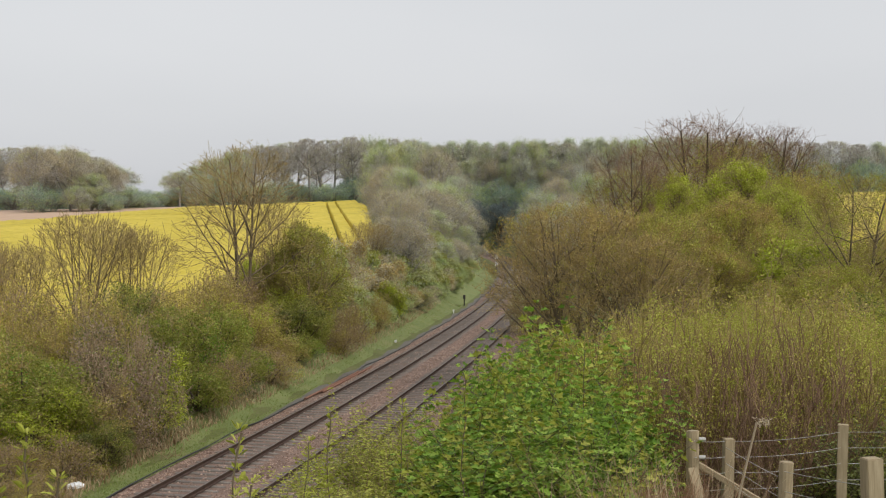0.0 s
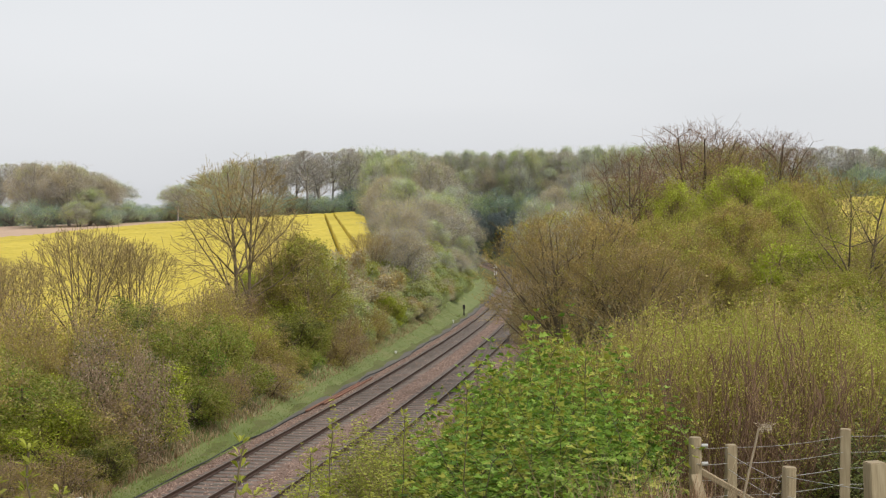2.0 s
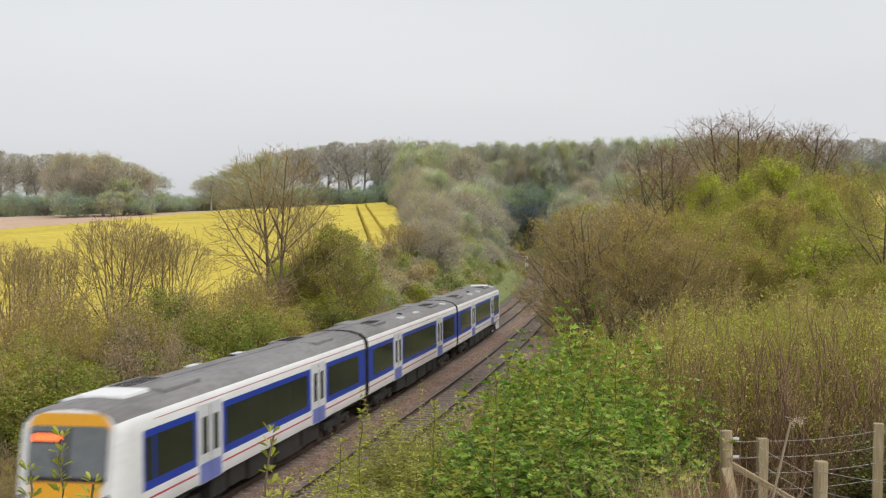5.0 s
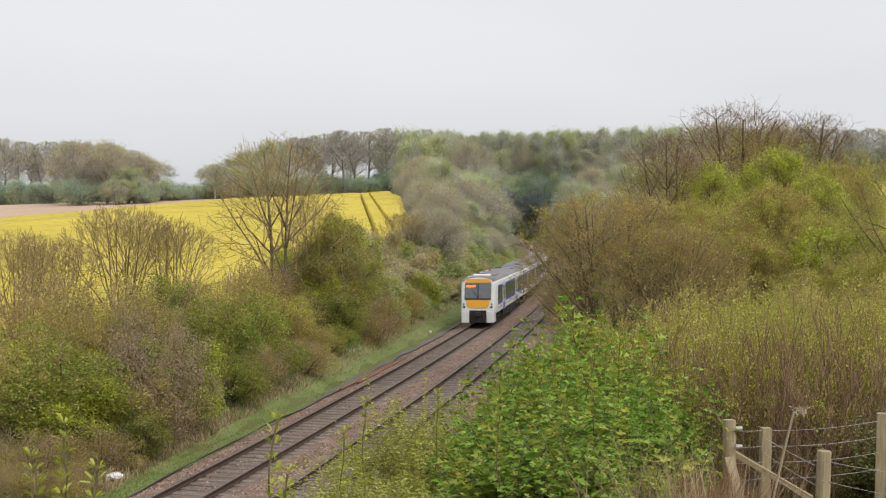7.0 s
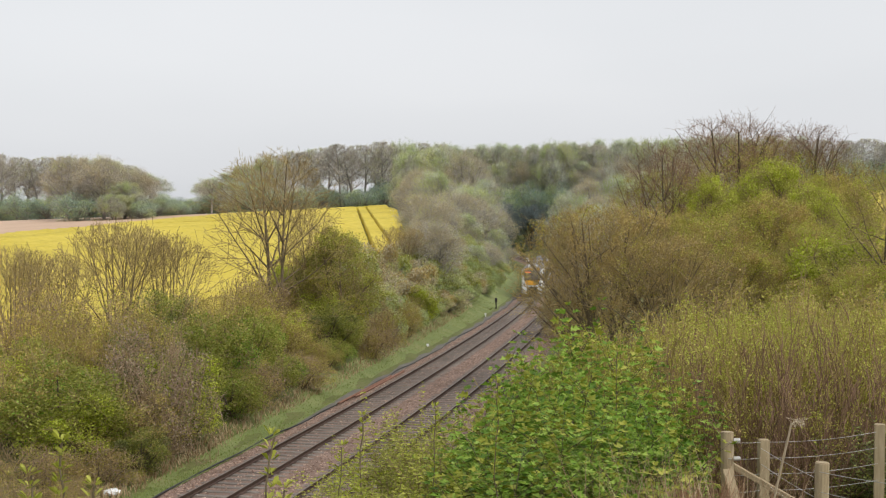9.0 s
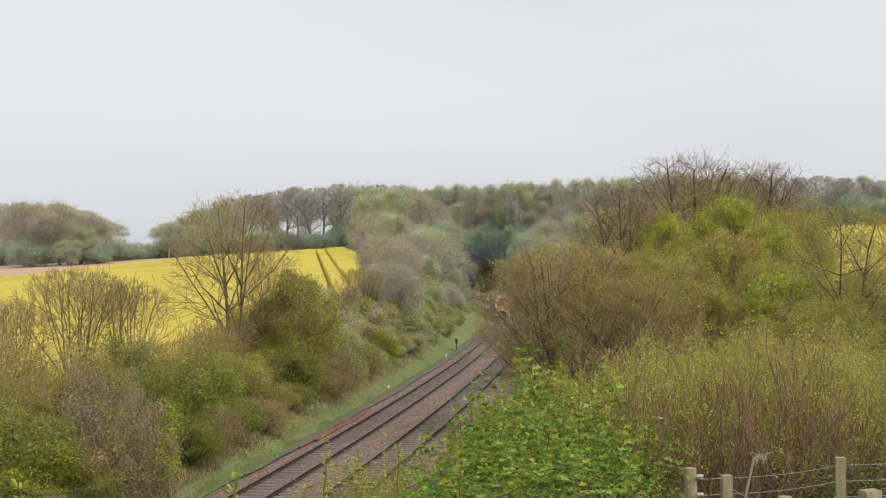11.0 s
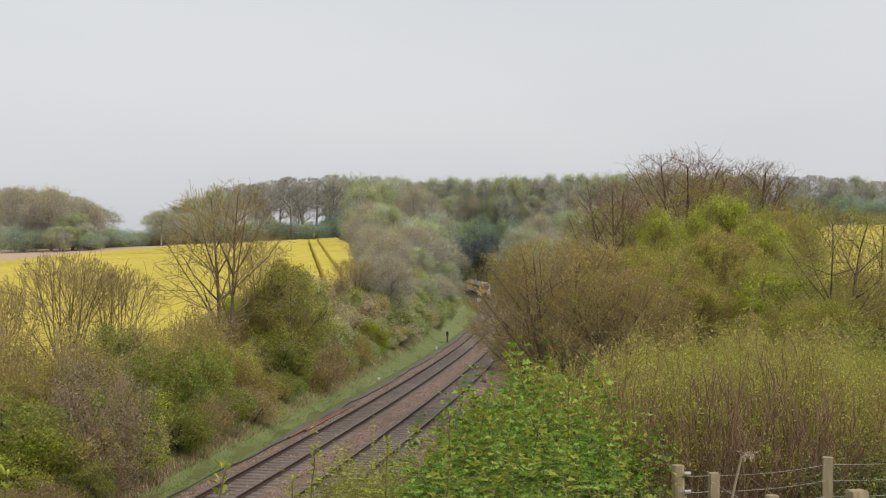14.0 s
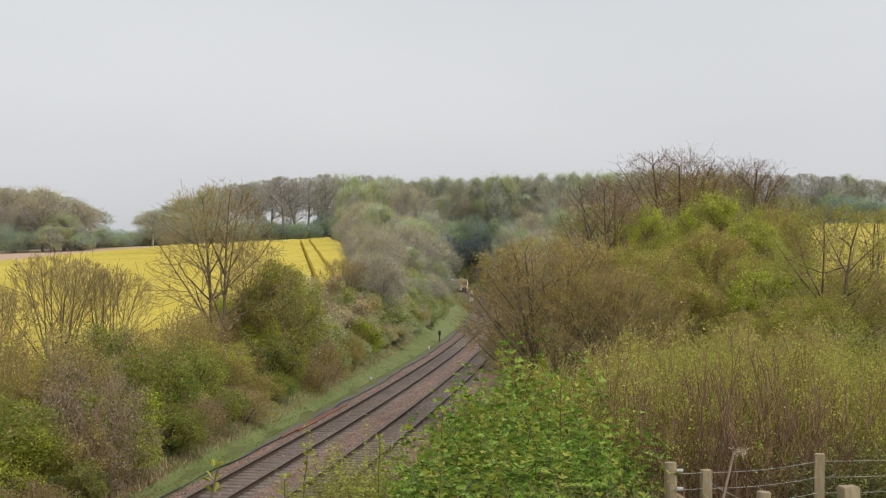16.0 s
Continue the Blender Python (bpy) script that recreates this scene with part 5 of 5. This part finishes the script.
def rag(y, u):
    x = float(track_x(y)) + u
    bm = bmesh.new()
    bmesh.ops.create_icosphere(bm, subdivisions=3, radius=1)
    for v in bm.verts:
        k = 1 + 0.35 * noise.noise(v.co * 2.2) + 0.15 * noise.noise(v.co * 6)
        v.co = Vector((v.co.x * 0.27 * k, v.co.y * 0.2 * k, max(v.co.z, -0.4) * 0.13 * k))
    me = bpy.data.meshes.new("plastic_bag")
    bm.to_mesh(me)
    bm.free()
    me.materials.append(M_WHITE)
    ob = tagged(new("plastic_bag", me), "crumpled white plastic bag lying on the grass verge", "bag")
    ob.matrix_basis = pose(x, y, float(ground_z(x, y)) + 0.08, 0, 0, 25)


rag(39.6, -3.75)

# ---- the train ----
CAR = 23.6
HALF = CAR / 2 - 0.28
PROFILE = [(1.18, 0.92, 0), (1.30, 0.98, 0), (1.345, 1.15, 0), (1.345, 1.27, 1), (1.345, 1.32, 0), (1.345, 1.50, 2), (1.345, 2.93, 0), (1.33, 3.15, 0), (1.27, 3.30, 3), (1.06, 3.48, 3), (0.62, 3.60, 3), (0.0, 3.64, 3)]


def car_body(cab):
    right = [(x, z) for x, z, _ in PROFILE]
    band = [m for _, _, m in PROFILE][:-1]
    ring = right + [(-x, z) for x, z in right[-2::-1]]
    mats = band + band[::-1]
    stations = [(-HALF, 1.0, 0.0), (-HALF + 0.4, 1.0, 0.0), (HALF - 1.3, 1.0, 0.0)]
    stations += [(HALF - 0.9, 0.995, 0.06), (HALF - 0.45, 0.965, 0.22), (HALF - 0.08, 0.91, 0.42), (HALF + 0.05, 0.86, 0.50)] if cab else [(HALF - 0.4, 1.0, 0.0), (HALF, 1.0, 0.0)]
    V, F, I = [], [], []
    n = len(ring)
    for y, s, lean in stations:
        top = 1 - 0.25 * (1 - s)
        for x, z in ring:
            V.append((x * s, y - lean * max(z - 1.2, 0) / 2.5, 0.92 + (z - 0.92) * top))
    for i in range(len(stations) - 1):
        for k in range(n - 1):
            F.append((i * n + k, i * n + k + 1, (i + 1) * n + k + 1, (i + 1) * n + k))
            I.append(0 if cab and i >= 2 and mats[k] in (1, 2) else mats[k])
        F.append((i * n + n - 1, i * n, (i + 1) * n, (i + 1) * n + n - 1))
        I.append(4)
    me = bpy.data.meshes.new("body")
    e = (len(stations) - 1) * n
    ends = [tuple(range(n))[::-1], tuple(range(e, e + n))]
    me.from_pydata(V, [], F + ends)
    for m in (M_WHITE, M_RED, M_BLUEP, M_ROOF, M_BLACK):
        me.materials.append(m)
    me.polygons.foreach_set("material_index", np.array(I + [4, 0 if cab else 4], np.int32))
    me.polygons.foreach_set("use_smooth", np.array([True] * len(F) + [False, False]))
    me.update()
    bm = bmesh.new()
    bm.from_mesh(me)
    bmesh.ops.recalc_face_normals(bm, faces=bm.faces)
    for ed in bm.edges:
        ed.smooth = len(ed.link_faces) == 2 and ed.calc_face_angle(0) < 0.6
    bm.to_mesh(me)
    bm.free()
    return me


def slab(points, thickness, origin, lean):
    """A flat panel on the sloping cab front, from its outline in x and z."""
    bm = bmesh.new()
    f = bm.faces.new([bm.verts.new((x, 0, z)) for x, z in points])
    g = bmesh.ops.extrude_face_region(bm, geom=[f])
    for v in [v for v in g["geom"] if isinstance(v, bmesh.types.BMVert)]:
        v.co.y += thickness
    for v in bm.verts:
        v.co.y += origin - lean * max(v.co.z - 1.2, 0) / 2.5
    bmesh.ops.recalc_face_normals(bm, faces=bm.faces)
    return bm


def rounded(w, z0, z1, r, wb=None):
    wb = w if wb is None else wb
    out = []
    for cx, cz, a0 in ((w - r, z1 - r, 0), (-w + r, z1 - r, 90), (-wb + r, z0 + r, 180), (wb - r, z0 + r, 270)):
        for k in range(6):
            a = radians(a0 + 18 * k)
            out.append((cx + r * math.cos(a), cz + r * math.sin(a)))
    return out


def bogie(parent, y, wheel_me):
    bg = part("bogie", box(-1.05, 1.05, y - 0.35, y + 0.35, 0.5, 0.85), M_BLACK, parent, bevel=0.04)
    for s in (-1, 1):
        part("side_frame", box(s * 1.05 - 0.09, s * 1.05 + 0.09, y - 1.75, y + 1.75, 0.42, 0.68), M_BLACK, bg, bevel=0.03)
        part("air_spring", cyl(0.3, 0.3, Matrix.Translation((s * 0.95, y, 0.82)), 16), M_BLACK, bg)
        for dy in (-1.3, 1.3):
            child("wheel", wheel_me, bg, m=pose(s * 0.76, y + dy, 0.42, 0, 90, 0))
            part("axle_box", box(s * 1.08 - 0.12, s * 1.08 + 0.12, y + dy - 0.2, y + dy + 0.2, 0.3, 0.58), M_BLACK, bg, bevel=0.03)


def wheel_mesh():
    bm = cyl(0.42, 0.13, Matrix(), 28)
    bmesh.ops.create_cone(bm, cap_ends=True, segments=28, radius1=0.46, radius2=0.46, depth=0.03, matrix=Matrix.Translation((0, 0, -0.06)))
    bmesh.ops.create_cone(bm, cap_ends=True, segments=16, radius1=0.12, radius2=0.10, depth=0.22, matrix=Matrix())
    me = bpy.data.meshes.new("wheel")
    bm.to_mesh(me)
    bm.free()
    me.materials.append(M_STEEL)
    return me


WHEEL = wheel_mesh()


def build_car(cab, label):
    car = tagged(new("train_car"), label, "train car", group="three-car train")
    child("body", car_body(cab), car, "white body with a blue window band and grey roof")
    front = HALF if cab else HALF - 0.1
    # along the side, from the leading end: windows and doors
    spans = [(front - 4.5, front - 2.05), (-3.3, front - 6.9), (-HALF + 1.1, -6.0)] if cab else [(HALF - 4.8, HALF - 0.9), (-4.2, 4.2), (-HALF + 0.9, -HALF + 4.8)]
    doors = [front - 5.65, -4.65] if cab else [5.6, -5.6]
    for s in (-1, 1):
        x = s * 1.345
        for a, b in spans:
            win = part("window", box(min(x, x + s * 0.012), max(x, x + s * 0.012), a, b, 1.72, 2.76), M_GLASS, car, "long dark tinted window")
            k = max(1, round((b - a) / 1.9))
            for j in range(1, k):
                yy = a + (b - a) * j / k
                part("mullion", box(min(x, x + s * 0.014), max(x, x + s * 0.014), yy - 0.03, yy + 0.03, 1.72, 2.76), M_BLACK, win)
        if cab:
            part("cab_window", box(min(x, x + s * 0.012), max(x, x + s * 0.012), front - 1.9, front - 1.42, 1.72, 2.76), M_GLASS, car, "small dark cab side window")
        for y in doors:
            dr = part("door", box(min(x, x + s * 0.02), max(x, x + s * 0.02), y - 0.82, y + 0.82, 0.98, 3.05), M_DOOR, car, "pale double sliding door")
            for o in (-0.41, 0.41):
                part("door_window", box(min(x, x + s * 0.028), max(x, x + s * 0.028), y + o - 0.19, y + o + 0.19, 1.75, 2.72), M_GLASS, dr, "narrow dark door window")
            part("door_seam", box(min(x, x + s * 0.026), max(x, x + s * 0.026), y - 0.015, y + 0.015, 1.0, 3.0), M_BLACK, dr)
            part("kick_panel", box(min(x, x + s * 0.024), max(x, x + s * 0.024), y - 0.8, y + 0.8, 0.99, 1.5), M_MAUVE, dr, "lilac-blue lower door panel")
            for o in (-0.86, 0.86):
                part("door_post", box(min(x, x + s * 0.022), max(x, x + s * 0.022), y + o - 0.04, y + o + 0.04, 0.98, 3.08), M_WHITE, dr)
        # a thin maroon line at the cantrail
        part("gutter", box(min(s * 1.30, s * 1.335), max(s * 1.30, s * 1.335), -HALF + 0.05, HALF - 2.1 if cab else HALF - 0.05, 3.12, 3.14), M_RED, car)
    # roof fittings
    for y, L, w in ((6.6, 2.6, 0.9), (-7.2, 2.4, 0.9)):
        pod = part("air_conditioner", box(-w, w, y - L / 2, y + L / 2, 3.44, 3.645), M_ROOF, car, "shallow grey roof pod", bevel=0.05)
        for j in range(7):
            yy = y - L / 2 + 0.35 + j * (L - 0.7) / 6
            part("grille_slat", box(0.15, 0.72, yy - 0.06, yy + 0.06, 3.64, 3.66), M_BLACK, pod)
    for y in (1.4, -2.6, 9.3):
        part("roof_hatch", box(0.55, 1.0, y - 0.4, y + 0.4, 3.44, 3.575), M_DOOR, car, "small pale roof hatch", bevel=0.03)
    part("roof_rib", box(-0.03, 0.03, -HALF + 0.3, HALF - 3, 3.62, 3.66), M_ROOF, car)
    part("exhaust", cyl(0.12, 0.12, Matrix.Translation((0.5, -1.0, 3.60)), 12), M_BLACK, car)
    # underframe
    bogie(car, 7.9, WHEEL)
    bogie(car, -7.9, WHEEL)
    part("underframe", box(-1.1, 1.1, -HALF + 0.2, HALF - 0.5, 0.80, 0.95), M_BLACK, car)
    for a, b, z in ((-5.2, -3.2, 0.34), (-2.9, -0.4, 0.28), (0.0, 2.3, 0.32), (2.6, 4.0, 0.4), (4.2, 5.4, 0.36)):
        part("equipment_case", box(-1.2, 1.2, a, b, z, 0.93), M_BLACK, car, bevel=0.04)
    # corridor connection at the inner end
    part("gangway", box(-0.75, 0.75, -HALF - 0.27, -HALF + 0.02, 0.9, 3.25), M_BLACK, car, "black rubber corridor connection", bevel=0.05)
    if not cab:
        part("gangway", box(-0.75, 0.75, HALF - 0.02, HALF + 0.27, 0.9, 3.25), M_BLACK, car, "black rubber corridor connection", bevel=0.05)
        return car
    y0 = HALF + 0.05
    yel = part("yellow_panel", slab(rounded(0.98, 1.36, 3.46, 0.34, 0.84), 0.02, y0 + 0.002, 0.50), M_YELLOW, car, "orange-yellow warning panel")
    wind = part("windscreen", slab(rounded(0.97, 1.98, 3.18, 0.12), 0.025, y0 + 0.006, 0.50), M_SCREEN, car, "wide grey cab windscreen")
    part("centre_pillar", slab([(-0.04, 1.98), (0.04, 1.98), (0.04, 3.12), (-0.04, 3.12)], 0.03, y0 + 0.008, 0.50), M_BLACK, wind)
    part("lower_edge", slab([(-0.96, 1.95), (0.96, 1.95), (0.96, 2.05), (-0.96, 2.05)], 0.03, y0 + 0.008, 0.50), M_BLACK, wind)
    part("wiper", slab([(-0.05, 2.05), (0.0, 2.05), (0.42, 2.55), (0.38, 2.58)], 0.035, y0 + 0.01, 0.50), M_BLACK, wind)
    disp = part("destination_display", slab([(0.12, 2.80), (0.90, 2.80), (0.90, 3.05), (0.12, 3.05)], 0.035, y0 + 0.008, 0.50), M_BLACK, wind, "lit amber destination display")
    for k in range(5):
        part("lettering_bar", slab([(0.17 + k * 0.145, 2.84), (0.29 + k * 0.145, 2.84), (0.29 + k * 0.145, 3.01), (0.17 + k * 0.145, 3.01)], 0.04, y0 + 0.01, 0.50), M_LED, disp)
    for s in (-1, 1):
        part("lower_valance", box(min(s * 0.62, s * 1.2), max(s * 0.62, s * 1.2), HALF - 1.2, y0 + 0.0, 0.28, 1.12), M_WHITE, car, "white valance below the cab", bevel=0.06)
        part("tail_lamp", cyl(0.07, 0.05, Matrix.Translation((s * 1.02, y0 - 0.02, 1.62)) @ Matrix.Rotation(math.pi / 2, 4, "X"), 14), M_LAMP, car, "small round dark tail lamp")
        part("head_lamp", cyl(0.08, 0.05, Matrix.Translation((s * 0.99, y0 - 0.0, 1.43)) @ Matrix.Rotation(math.pi / 2, 4, "X"), 14), M_BLACK, car)
    part("buffer_recess", box(-0.62, 0.62, HALF - 0.7, y0 + 0.03, 0.30, 1.18), M_BLACK, car, bevel=0.03)
    part("coupler", box(-0.2, 0.2, HALF - 0.4, y0 + 0.35, 0.75, 1.05), M_BLACK, car, "black automatic coupler", bevel=0.05)
    part("coupler_pipe", cyl(0.06, 0.5, Matrix.Translation((-0.38, y0 + 0.02, 0.7)) @ Matrix.Rotation(0.3, 4, "Y"), 10), M_BLACK, car)
    part("roof_dome", box(-0.62, 0.62, HALF - 3.4, HALF - 1.9, 3.48, 3.70), M_WHITE, car, "white fairing on the cab roof", bevel=0.08)
    return car


cab_car = build_car(True, "white and blue diesel train end car with an orange-yellow front")
middle_car = build_car(False, "white and blue diesel train middle car with a grey roof")
for car in (cab_car, middle_car):
    car.scale = (1.075, 1.03, 1.075)
front_car = copy_thing(cab_car, Matrix())

# distance run along the line, by the northing
YS = np.arange(-200, 480, 0.5)
RUN = np.concatenate([[0], np.cumsum(np.hypot(np.diff(track_x(YS)), 0.5))])
RUN -= np.interp(0, YS, RUN)
SPEED = 33.2
TAIL = 55.9
PITCH = CAR * 1.03


def motions():
    times = [i * 0.25 for i in range(65)]
    for car, slot, turned in ((cab_car, 0, True), (middle_car, 1, False), (front_car, 2, False)):
        rows = []
        for t in times:
            s = TAIL + SPEED * (t - 5.8) + PITCH * (slot + 0.5)
            ends = [float(np.interp(s + o, RUN, YS)) for o in (-8, 8)]
            a, b = [Vector((float(track_x(y)), y, float(track_z(y)))) for y in ends]
            d = b - a
            yaw = math.degrees(math.atan2(-d.x, d.y))
            tilt = math.degrees(math.atan2(d.z, math.hypot(d.x, d.y)))
            c = (a + b) / 2
            rows.append((t, pose(c.x, c.y, c.z, -tilt if turned else tilt, 0, yaw + (180 if turned else 0))))
        walk(car, rows)


motions()
